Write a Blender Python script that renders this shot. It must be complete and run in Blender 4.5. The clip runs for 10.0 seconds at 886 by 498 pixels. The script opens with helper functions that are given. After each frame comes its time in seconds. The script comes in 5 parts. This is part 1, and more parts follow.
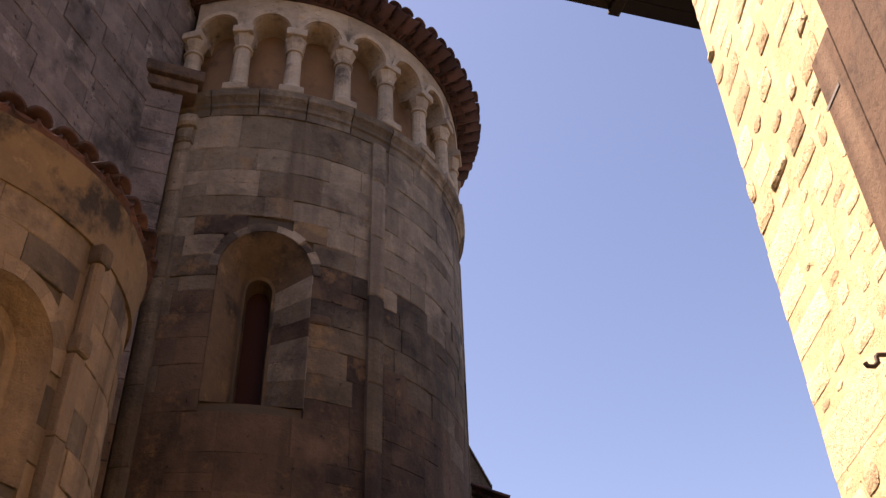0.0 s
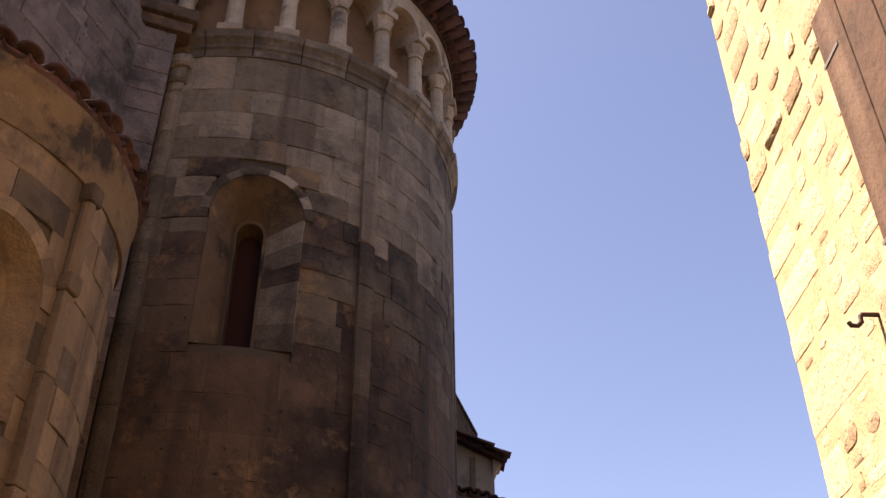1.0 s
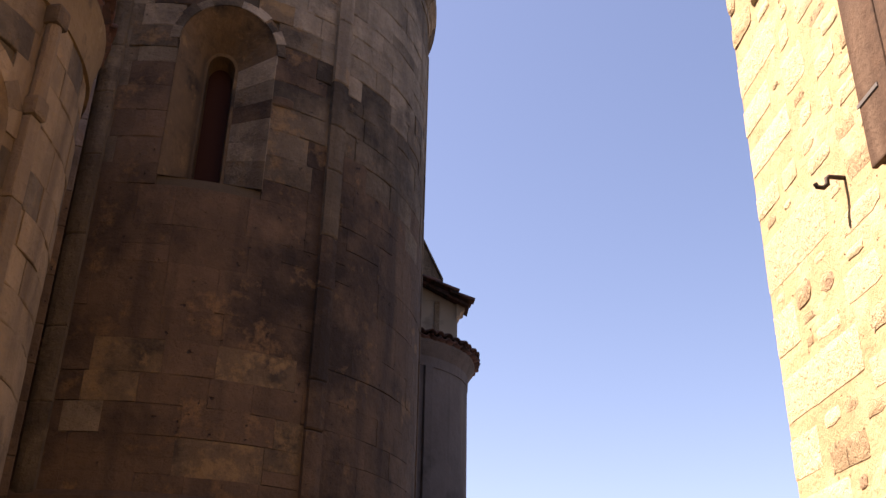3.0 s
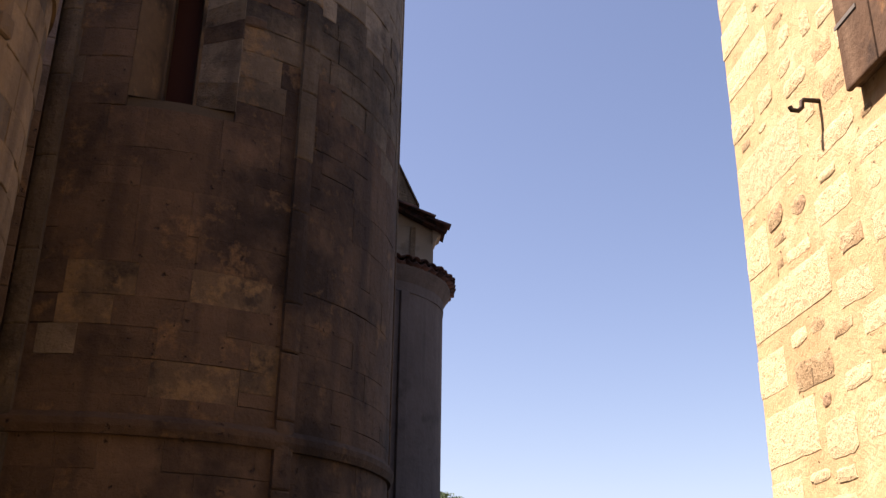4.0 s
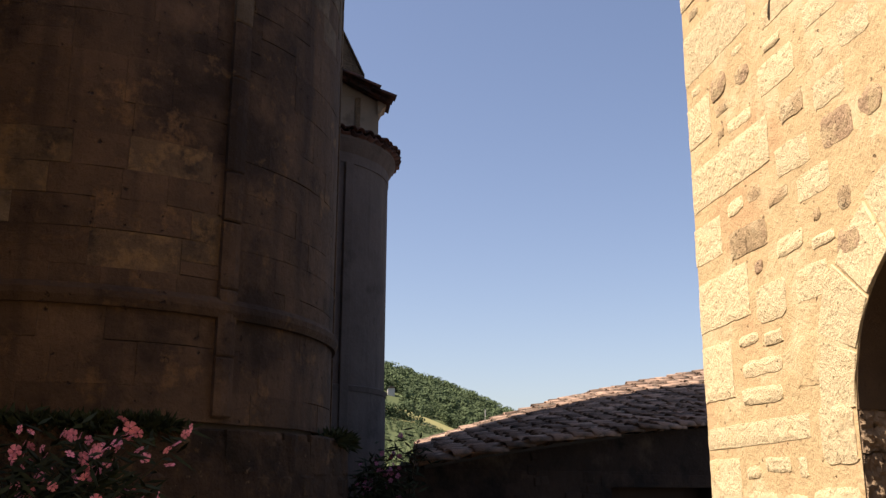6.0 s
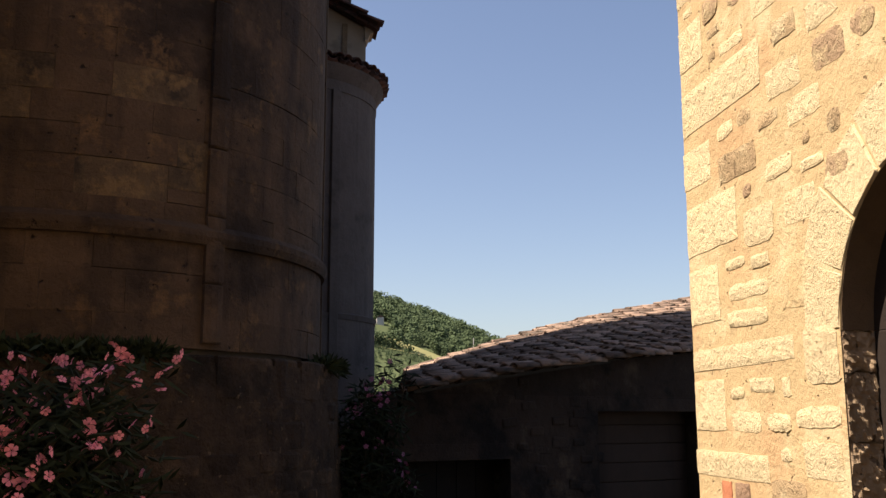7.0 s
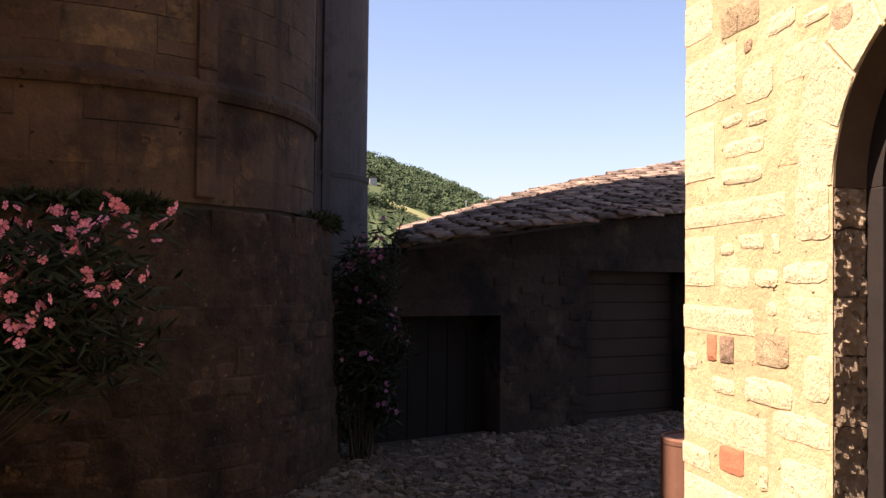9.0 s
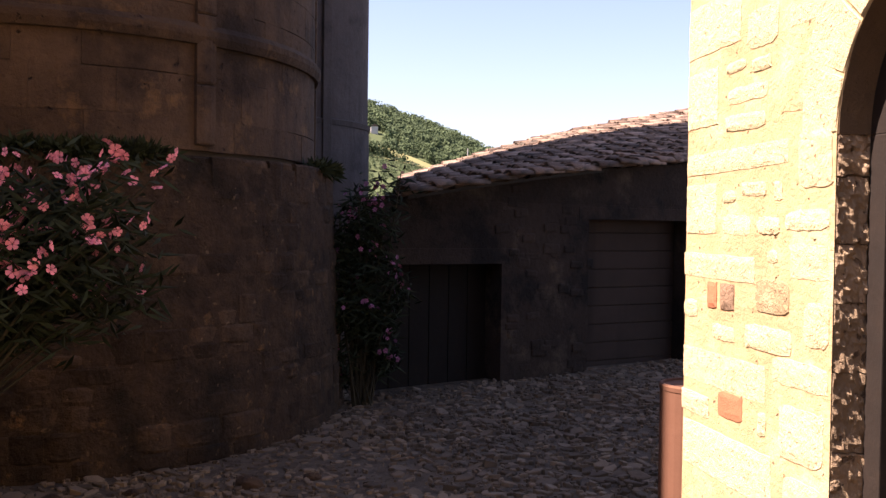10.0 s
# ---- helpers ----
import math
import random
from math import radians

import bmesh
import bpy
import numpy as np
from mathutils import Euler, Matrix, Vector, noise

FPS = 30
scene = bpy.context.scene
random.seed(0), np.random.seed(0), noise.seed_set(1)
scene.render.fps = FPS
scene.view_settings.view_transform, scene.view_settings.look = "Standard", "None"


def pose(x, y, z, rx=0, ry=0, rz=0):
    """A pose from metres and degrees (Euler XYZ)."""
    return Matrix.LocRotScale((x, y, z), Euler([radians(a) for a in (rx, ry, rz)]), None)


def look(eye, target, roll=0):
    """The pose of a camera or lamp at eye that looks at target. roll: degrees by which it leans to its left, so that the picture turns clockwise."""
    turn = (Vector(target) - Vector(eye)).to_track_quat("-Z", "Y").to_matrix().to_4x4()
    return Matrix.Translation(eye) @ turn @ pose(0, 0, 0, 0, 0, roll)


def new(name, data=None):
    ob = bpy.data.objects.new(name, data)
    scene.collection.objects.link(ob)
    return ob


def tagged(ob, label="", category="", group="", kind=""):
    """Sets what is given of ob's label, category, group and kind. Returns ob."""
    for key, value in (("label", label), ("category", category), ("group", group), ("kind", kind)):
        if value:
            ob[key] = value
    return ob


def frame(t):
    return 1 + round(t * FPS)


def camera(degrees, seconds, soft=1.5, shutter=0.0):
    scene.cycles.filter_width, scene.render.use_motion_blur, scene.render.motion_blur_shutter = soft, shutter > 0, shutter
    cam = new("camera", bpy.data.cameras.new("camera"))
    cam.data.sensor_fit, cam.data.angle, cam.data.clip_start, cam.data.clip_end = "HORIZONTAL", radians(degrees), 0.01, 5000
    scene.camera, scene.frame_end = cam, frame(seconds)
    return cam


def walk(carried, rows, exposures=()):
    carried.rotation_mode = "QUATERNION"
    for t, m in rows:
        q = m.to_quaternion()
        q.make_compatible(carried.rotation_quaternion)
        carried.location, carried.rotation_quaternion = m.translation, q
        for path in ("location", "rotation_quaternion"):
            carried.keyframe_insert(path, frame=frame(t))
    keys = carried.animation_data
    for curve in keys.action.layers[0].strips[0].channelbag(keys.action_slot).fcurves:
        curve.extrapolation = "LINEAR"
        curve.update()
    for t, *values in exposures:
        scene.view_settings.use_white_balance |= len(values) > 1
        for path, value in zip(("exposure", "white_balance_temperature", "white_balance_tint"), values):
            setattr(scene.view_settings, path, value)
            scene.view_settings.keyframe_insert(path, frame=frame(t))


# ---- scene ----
PATH = [
    (0.0, pose(0.0000, 0.0000, 1.7000, 128.171, 1.530, 0.036)),
    (0.5, pose(0.0045, 0.0009, 1.6995, 126.939, 0.920, -0.498)),
    (1.0, pose(0.0052, -0.0019, 1.6934, 125.125, 0.471, -1.324)),
    (1.5, pose(0.0053, 0.0053, 1.6968, 122.157, -0.542, -2.438)),
    (2.0, pose(0.0043, 0.0022, 1.6916, 119.948, -0.692, -2.843)),
    (2.5, pose(0.0013, 0.0012, 1.6871, 118.104, -0.952, -3.519)),
    (4.0, pose(0.0118, 0.0135, 1.6608, 111.698, -0.708, -5.607)),
    (4.5, pose(0.0184, 0.0170, 1.6577, 109.921, -0.533, -6.497)),
    (5.0, pose(0.0233, 0.0207, 1.6509, 108.365, -0.074, -7.483)),
    (5.5, pose(0.0283, 0.0279, 1.6488, 106.394, -0.137, -8.286)),
    (7.0, pose(0.0283, 0.0374, 1.6250, 99.984, 0.089, -9.463)),
    (7.5, pose(0.0298, 0.0396, 1.6191, 98.244, 0.273, -9.654)),
    (8.0, pose(0.0258, 0.0373, 1.6103, 96.243, 0.337, -9.847)),
    (8.5, pose(0.0235, 0.0370, 1.6022, 93.881, -0.064, -9.916)),
    (9.0, pose(0.0233, 0.0375, 1.5973, 91.715, -0.667, -9.961)),
    (9.5, pose(0.0239, 0.0382, 1.5948, 90.151, -0.788, -9.929)),
    (10.0, pose(0.0251, 0.0423, 1.5904, 88.669, -0.758, -9.879)),
]
cam = camera(49.66, 10.0, soft=1.4)
EXPOSURES = [(0.0, 1.84, 7350, 31), (2.5, 1.84, 7250, 30.5), (4.0, 1.55, 7150, 28), (5.0, 1.25, 7100, 25), (7.5, 1.2, 7000, 18), (8.5, 1.44, 6950, 22.5), (10.0, 1.95, 6950, 33)]
walk(cam, PATH, EXPOSURES)

# ---- light ----
SUN_TILT, SUN_TURN = radians(56), radians(-1)   # height of the sun; turn from -x towards +y
sun_way = Vector((-math.cos(SUN_TILT) * math.cos(SUN_TURN), math.cos(SUN_TILT) * math.sin(SUN_TURN), math.sin(SUN_TILT)))
sun = new("sun", bpy.data.lights.new("sun", "SUN"))
sun.data.energy, sun.data.angle, sun.data.color = 5.0, radians(0.55), (1.0, 0.93, 0.8)
sun.matrix_world = look((0, 0, 30), Vector((0, 0, 30)) - sun_way)
world = bpy.data.worlds.new("sky")
scene.world = world
world.use_nodes = True
wt = world.node_tree
sky = wt.nodes.new("ShaderNodeTexSky")
sky.sky_type, sky.sun_disc = "NISHITA", False
sky.sun_elevation, sky.sun_rotation = SUN_TILT, math.atan2(sun_way.x, sun_way.y)
sky.air_density, sky.dust_density, sky.ozone_density = 1.0, 1.2, 2.0
wt.links.new(sky.outputs["Color"], wt.nodes["Background"].inputs["Color"])
wt.nodes["Background"].inputs["Strength"].default_value = 0.07


# ---- materials ----
def material(name, colours, rough=0.9, grain=30.0, blot=2.5, bump=0.5, depth=0.01, piece=0.0, stain=None, stain_scale=1.2, stain_at=0.55, metal=0.0, blot_low=0.35, blot_high=0.65, stain_b=None, stain_b_scale=2.2, stain_b_at=0.6, speck=None, speck_scale=30.0, speck_at=0.66, speck_deep=0.0, streak=None):
    """Two-scale noise between colours, a tint for each piece, stains with a shape of their own, bump."""
    m = bpy.data.materials.new(name)
    m.use_nodes = True
    t = m.node_tree
    n, k = t.nodes, t.links.new
    out = n["Principled BSDF"]
    co = n.new("ShaderNodeTexCoord").outputs["Object"]

    def noise_at(scale, detail=5, rough_=0.6):
        x = n.new("ShaderNodeTexNoise")
        x.inputs["Scale"].default_value, x.inputs["Detail"].default_value, x.inputs["Roughness"].default_value = scale, detail, rough_
        k(co, x.inputs["Vector"])
        return x.outputs["Fac"]

    def spread(value, low, high):
        x = n.new("ShaderNodeMapRange")
        x.inputs["From Min"].default_value, x.inputs["From Max"].default_value = low, high
        k(value, x.inputs["Value"])
        return x.outputs["Result"]

    def mixed(fac, a, b, mode="MIX"):
        x = n.new("ShaderNodeMix")
        x.data_type, x.blend_type = "RGBA", mode
        if isinstance(fac, float):
            x.inputs["Factor"].default_value = fac
        else:
            k(fac, x.inputs["Factor"])
        for v, slot in ((a, "A"), (b, "B")):
            s = [i for i in x.inputs if i.name == slot and i.type == "RGBA"][0]
            if isinstance(v, tuple):
                s.default_value = (*v, 1)
            else:
                k(v, s)
        return [o for o in x.outputs if o.type == "RGBA"][0]

    c = mixed(spread(noise_at(blot), blot_low, blot_high), colours[0], colours[1])
    c = mixed(spread(noise_at(grain, 6, 0.7), 0.3, 0.75), c, colours[2])
    if stain:
        c = mixed(spread(noise_at(stain_scale, 6, 0.65), stain_at, stain_at + 0.14), c, stain)
    if stain_b:
        c = mixed(spread(noise_at(stain_b_scale, 7, 0.7), stain_b_at, stain_b_at + 0.1), c, stain_b)
    if streak:
        mp = n.new("ShaderNodeMapping")
        mp.inputs["Scale"].default_value = (4.5, 4.5, 0.35)
        k(co, mp.inputs["Vector"])
        sn = n.new("ShaderNodeTexNoise")
        sn.inputs["Scale"].default_value, sn.inputs["Detail"].default_value = 1.0, 6
        k(mp.outputs["Vector"], sn.inputs["Vector"])
        c = mixed(spread(sn.outputs["Fac"], 0.52, 0.7), c, streak)
    pit = None
    # with speck_deep, a pit's darkness is put into its colour as well
    if speck:
        pit = spread(noise_at(speck_scale, 3, 0.55), speck_at, speck_at + 0.05)
        c = mixed(pit, c, speck)
    if piece:
        rnd = n.new("ShaderNodeObjectInfo").outputs["Random"]
        isl = n.new("ShaderNodeNewGeometry").outputs["Random Per Island"]
        add = n.new("ShaderNodeMath")
        add.operation = "ADD"
        k(rnd, add.inputs[0]), k(isl, add.inputs[1])
        fr = n.new("ShaderNodeMath")
        fr.operation = "FRACT"
        k(add.outputs[0], fr.inputs[0])
        hsv = n.new("ShaderNodeHueSaturation")
        v = n.new("ShaderNodeMapRange")
        v.inputs["To Min"].default_value, v.inputs["To Max"].default_value = 1 - piece, 1 + piece
        k(fr.outputs[0], v.inputs["Value"])
        k(v.outputs["Result"], hsv.inputs["Value"])
        hsv.inputs["Fac"].default_value = 1.0
        k(c, hsv.inputs["Color"])
        c = hsv.outputs["Color"]
    k(c, out.inputs["Base Color"])
    out.inputs["Roughness"].default_value, out.inputs["Metallic"].default_value = rough, metal
    out.inputs["Specular IOR Level"].default_value = 0.25
    h = noise_at(grain * 0.7, 7, 0.7)
    if pit is not None and speck_deep:
        sub = n.new("ShaderNodeMath")
        sub.operation = "MULTIPLY_ADD"
        sub.inputs[1].default_value = -speck_deep
        k(pit, sub.inputs[0]), k(h, sub.inputs[2])
        h = sub.outputs[0]
    b = n.new("ShaderNodeBump")
    b.inputs["Strength"].default_value, b.inputs["Distance"].default_value = bump, depth
    k(h, b.inputs["Height"])
    k(b.outputs["Normal"], out.inputs["Normal"])
    return m


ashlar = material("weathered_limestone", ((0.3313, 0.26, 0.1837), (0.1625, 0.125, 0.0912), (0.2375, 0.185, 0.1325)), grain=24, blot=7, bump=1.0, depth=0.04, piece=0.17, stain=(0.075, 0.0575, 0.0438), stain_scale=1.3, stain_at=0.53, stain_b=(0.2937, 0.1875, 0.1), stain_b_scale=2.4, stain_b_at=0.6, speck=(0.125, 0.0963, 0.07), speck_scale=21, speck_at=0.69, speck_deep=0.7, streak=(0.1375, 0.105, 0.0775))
ashlar_mid = material("mid_limestone", ((0.175, 0.13, 0.087), (0.083, 0.063, 0.044), (0.128, 0.096, 0.066)), grain=24, blot=6, bump=1.0, depth=0.035, piece=0.15, stain=(0.045, 0.034, 0.025), stain_scale=1.2, stain_at=0.51, stain_b=(0.2, 0.125, 0.064), stain_b_scale=2.8, stain_b_at=0.58, speck=(0.066, 0.05, 0.037), speck_scale=20, speck_at=0.69, speck_deep=0.9, streak=(0.075, 0.056, 0.041))
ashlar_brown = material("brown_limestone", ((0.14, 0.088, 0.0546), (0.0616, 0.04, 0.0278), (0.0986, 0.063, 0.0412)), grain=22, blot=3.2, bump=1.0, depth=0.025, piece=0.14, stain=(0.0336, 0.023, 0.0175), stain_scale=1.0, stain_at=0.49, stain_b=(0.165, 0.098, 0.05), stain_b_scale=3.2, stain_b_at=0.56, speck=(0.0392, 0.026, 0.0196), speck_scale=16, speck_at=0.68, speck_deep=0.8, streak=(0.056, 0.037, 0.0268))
ashlar_pale = material("pale_limestone", ((0.2288, 0.176, 0.1206), (0.1276, 0.0968, 0.0678), (0.176, 0.1346, 0.0933)), grain=24, blot=4.5, bump=1.0, depth=0.035, piece=0.2, stain=(0.066, 0.0484, 0.0352), stain_scale=2.2, stain_at=0.53, stain_b=(0.2024, 0.1276, 0.066), stain_b_scale=3, stain_b_at=0.57, speck=(0.088, 0.066, 0.0484), speck_scale=22, speck_at=0.7, speck_deep=0.8, streak=(0.1056, 0.0774, 0.0546))
arcade_stone = material("arcade_limestone", ((0.4629, 0.3703, 0.2737), (0.2645, 0.2116, 0.1561), (0.3636, 0.2909, 0.2156)), grain=22, blot=6, bump=1.0, depth=0.03, piece=0.16, stain=(0.1125, 0.0873, 0.0661), stain_scale=3.2, stain_at=0.54, stain_b=(0.3835, 0.2513, 0.1323), stain_b_scale=4, stain_b_at=0.6, speck=(0.119, 0.0926, 0.07), speck_scale=22, speck_at=0.69, speck_deep=0.9)
ashlar_grey = material("grey_limestone", ((0.2025, 0.1566, 0.135), (0.0837, 0.0648, 0.058), (0.1418, 0.1107, 0.0972)), grain=8, blot=4.5, bump=1.0, depth=0.06, piece=0.22, stain=(0.0486, 0.0392, 0.0351), stain_scale=2.2, stain_at=0.52, stain_b=(0.27, 0.2228, 0.193), stain_b_scale=4.0, stain_b_at=0.6, speck=(0.0675, 0.054, 0.0473), speck_scale=17, speck_at=0.67, speck_deep=0.9)
ashlar_ochre = material("flaking_ochre_stone", ((0.17, 0.115, 0.065), (0.08, 0.056, 0.038), (0.12, 0.082, 0.05)), grain=13, blot=5, bump=1.0, depth=0.03, piece=0.12, stain=(0.05, 0.036, 0.026), stain_scale=3.5, stain_at=0.5, stain_b=(0.2, 0.128, 0.065), stain_b_scale=4.0, stain_b_at=0.5)
apse_gold = material("golden_limestone", ((0.29, 0.202, 0.122), (0.155, 0.108, 0.068), (0.22, 0.154, 0.095)), grain=24, blot=5, bump=1.0, depth=0.035, piece=0.2, stain=(0.08, 0.055, 0.037), stain_scale=2.0, stain_at=0.55, stain_b=(0.27, 0.17, 0.085), stain_b_scale=3, stain_b_at=0.58, streak=(0.13, 0.09, 0.058))
# jamb stone: the wall's sandstone toned down, shade of the reveal in its colour
jamb_mat = material("shade_toned_jamb", ((0.36, 0.26, 0.165), (0.25, 0.178, 0.11), (0.31, 0.222, 0.14)), grain=40, blot=9, bump=0.9, depth=0.02, piece=0.2, speck=(0.14, 0.095, 0.06), speck_scale=30, speck_at=0.62, speck_deep=0.8)
# arch lining: brown taken darker to carry the underside's shade
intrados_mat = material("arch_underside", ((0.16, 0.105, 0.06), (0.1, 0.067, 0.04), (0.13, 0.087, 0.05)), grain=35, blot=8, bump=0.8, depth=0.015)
ochre = material("brown_splay_plaster", ((0.155, 0.098, 0.053), (0.08, 0.054, 0.034), (0.115, 0.075, 0.043)), grain=26, blot=6, bump=0.9, depth=0.02, stain=(0.035, 0.026, 0.019), stain_scale=2.4, stain_at=0.52, stain_b=(0.2, 0.125, 0.062), stain_b_scale=4, stain_b_at=0.57, streak=(0.065, 0.045, 0.03))
cornice_plaster = material("stained_cornice_plaster", ((0.2, 0.128, 0.062), (0.13, 0.083, 0.044), (0.165, 0.108, 0.055)), grain=24, blot=4, bump=0.8, depth=0.02, stain=(0.034, 0.025, 0.018), stain_scale=3.0, stain_at=0.49, stain_b=(0.25, 0.175, 0.095), stain_b_scale=3.6, stain_b_at=0.58)
joint = material("church_mortar", ((0.085, 0.064, 0.044), (0.05, 0.039, 0.029), (0.067, 0.052, 0.037)), grain=40, bump=0.6)
niche_plaster = material("niche_plaster", ((0.24, 0.1344, 0.072), (0.144, 0.0888, 0.054), (0.192, 0.1128, 0.0636)), grain=15, blot=2.2, bump=0.4, stain=(0.084, 0.0552, 0.0384), stain_scale=2.5, stain_at=0.55)
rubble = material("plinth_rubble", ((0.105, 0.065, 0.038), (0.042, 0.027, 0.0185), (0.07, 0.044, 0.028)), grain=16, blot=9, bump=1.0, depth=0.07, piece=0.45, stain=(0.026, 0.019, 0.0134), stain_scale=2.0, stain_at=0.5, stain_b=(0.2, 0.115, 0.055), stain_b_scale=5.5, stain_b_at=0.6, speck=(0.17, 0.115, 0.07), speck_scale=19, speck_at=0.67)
old_tile = material("terracotta_tile", ((0.085, 0.04, 0.03), (0.045, 0.025, 0.021), (0.065, 0.032, 0.025)), grain=30, blot=7, bump=0.8, piece=0.5, stain=(0.022, 0.018, 0.015), stain_scale=7, stain_at=0.5)
roof_tile = material("weathered_roof_tile", ((0.289, 0.1997, 0.1445), (0.1615, 0.1105, 0.0833), (0.221, 0.153, 0.1148)), grain=22, blot=6, bump=0.9, depth=0.02, piece=0.65, stain=(0.085, 0.0723, 0.057), stain_scale=6, stain_at=0.51)
house_stone = material("honey_sandstone", ((0.6142, 0.5019, 0.3097), (0.5408, 0.4305, 0.2572), (0.5775, 0.4673, 0.2835)), grain=36, blot=11, bump=0.9, depth=0.021, piece=0.08, stain=(0.546, 0.4043, 0.2205), stain_scale=7, stain_at=0.58, speck=(0.42, 0.2992, 0.168), speck_scale=52, speck_at=0.655, speck_deep=1.2)
house_mortar = material("sandy_mortar", ((0.49, 0.367, 0.201), (0.435, 0.32, 0.171), (0.465, 0.344, 0.186)), grain=22, blot=6, bump=0.8, depth=0.016, stain=(0.53, 0.43, 0.258), stain_scale=5, stain_at=0.51, stain_b=(0.45, 0.3, 0.16), stain_b_scale=2.2, stain_b_at=0.53, speck=(0.33, 0.23, 0.13), speck_scale=28, speck_at=0.672, speck_deep=1.1)
brick_red = material("brick_red", ((0.42, 0.16, 0.08), (0.34, 0.13, 0.07), (0.38, 0.15, 0.08)), grain=40, blot=12, bump=0.5)
house_tan = material("tan_stone", ((0.47, 0.345, 0.195), (0.38, 0.27, 0.155), (0.43, 0.31, 0.175)), grain=50, blot=10, bump=1.0, depth=0.02, piece=0.2, stain=(0.51, 0.41, 0.25), stain_scale=8, stain_at=0.5, stain_b=(0.36, 0.235, 0.14), stain_b_scale=9, stain_b_at=0.64, speck=(0.29, 0.2, 0.115), speck_scale=48, speck_at=0.63, speck_deep=1.4)
stone_brown = material("brown_porous_stone", ((0.45, 0.32, 0.19), (0.33, 0.225, 0.14), (0.39, 0.27, 0.165)), grain=45, blot=16, bump=1.0, depth=0.022, stain=(0.46, 0.35, 0.2), stain_scale=14, stain_at=0.47, speck=(0.22, 0.145, 0.09), speck_scale=40, speck_at=0.62, speck_deep=1.3)
stone_dark = material("dark_brown_stone", ((0.26, 0.16, 0.1), (0.17, 0.11, 0.075), (0.3, 0.2, 0.13)), grain=40, blot=14, bump=0.9, depth=0.02)
old_wood = material("weathered_wood", ((0.125, 0.073, 0.043), (0.068, 0.042, 0.027), (0.095, 0.057, 0.035)), grain=22, blot=5, bump=0.7, depth=0.014, rough=0.9, piece=0.25, streak=(0.21, 0.14, 0.09), stain=(0.045, 0.028, 0.019), stain_scale=6, stain_at=0.56, stain_b=(0.23, 0.12, 0.052), stain_b_scale=2.4, stain_b_at=0.58)
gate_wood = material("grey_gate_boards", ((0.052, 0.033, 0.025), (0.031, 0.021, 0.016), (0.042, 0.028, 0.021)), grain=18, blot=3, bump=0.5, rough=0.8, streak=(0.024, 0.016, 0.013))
# shed door planks, set nearly black, well below the other woods
black_wood = material("near_black_planks", ((0.016, 0.012, 0.01), (0.01, 0.008, 0.007), (0.013, 0.01, 0.0085)), grain=25, blot=5, bump=0.5, rough=0.8)
dark_wood = material("dark_door_wood", ((0.03, 0.021, 0.016), (0.018, 0.014, 0.012), (0.023, 0.018, 0.015)), grain=25, blot=5, bump=0.3, rough=0.6)
zinc = material("dull_zinc_strap", ((0.24, 0.228, 0.21), (0.18, 0.168, 0.156), (0.21, 0.198, 0.18)), grain=50, bump=0.2, rough=0.5, metal=0.5)
iron = material("dark_iron", ((0.05, 0.035, 0.03), (0.035, 0.028, 0.025), (0.06, 0.04, 0.03)), grain=60, bump=0.3, rough=0.6, metal=0.6)
rust = material("rusted_steel", ((0.186, 0.0868, 0.0527), (0.1488, 0.0682, 0.0409), (0.1674, 0.0775, 0.0465)), grain=40, blot=6, bump=0.15, rough=0.85)
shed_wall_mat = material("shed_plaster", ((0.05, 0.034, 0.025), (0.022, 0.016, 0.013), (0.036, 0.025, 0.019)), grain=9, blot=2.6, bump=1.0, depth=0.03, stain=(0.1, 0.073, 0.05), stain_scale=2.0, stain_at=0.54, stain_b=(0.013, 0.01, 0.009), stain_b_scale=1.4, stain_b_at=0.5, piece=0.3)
cobble_mat = material("cobbles", ((0.207, 0.1564, 0.1092), (0.0978, 0.0736, 0.0529), (0.1437, 0.1092, 0.0782)), grain=25, blot=2, bump=0.6, piece=0.5, rough=0.85)
earth = material("earth_and_dust", ((0.165, 0.1298, 0.0946), (0.099, 0.077, 0.0572), (0.132, 0.1034, 0.0759)), grain=34, blot=1.1, bump=1.0, depth=0.03, stain=(0.0715, 0.055, 0.0407), stain_scale=9, stain_at=0.48)
hill_grass = material("hill_grass", ((0.08, 0.1, 0.038), (0.045, 0.065, 0.026), (0.062, 0.08, 0.033)), grain=0.4, blot=0.05, bump=0.0)
dry_field = material("dry_field", ((0.23, 0.21, 0.095), (0.15, 0.16, 0.066), (0.19, 0.185, 0.08)), grain=0.5, blot=0.08, bump=0.0)
tree_leaf = material("tree_foliage", ((0.06, 0.09, 0.04), (0.035, 0.058, 0.03), (0.078, 0.108, 0.046)), grain=0.5, blot=0.16, bump=0.0, piece=0.18)
white_wall = material("pale_render", ((0.5, 0.48, 0.45), (0.42, 0.4, 0.38), (0.46, 0.44, 0.42)), grain=5, bump=0.1)
pale_plaster = material("pale_plaster", ((0.288, 0.2376, 0.1872), (0.216, 0.1764, 0.1368), (0.252, 0.2088, 0.162)), grain=12, blot=3, bump=0.4, stain=(0.1152, 0.09, 0.072), stain_scale=1.6, stain_at=0.58)
far_stone = material("far_limestone", ((0.126, 0.1008, 0.09), (0.0828, 0.0662, 0.0598), (0.1044, 0.0835, 0.0749)), grain=9, blot=1.6, bump=0.8, depth=0.03, piece=0.07, stain=(0.054, 0.0432, 0.0389), stain_scale=1.1, stain_at=0.55, streak=(0.0684, 0.0554, 0.0504))
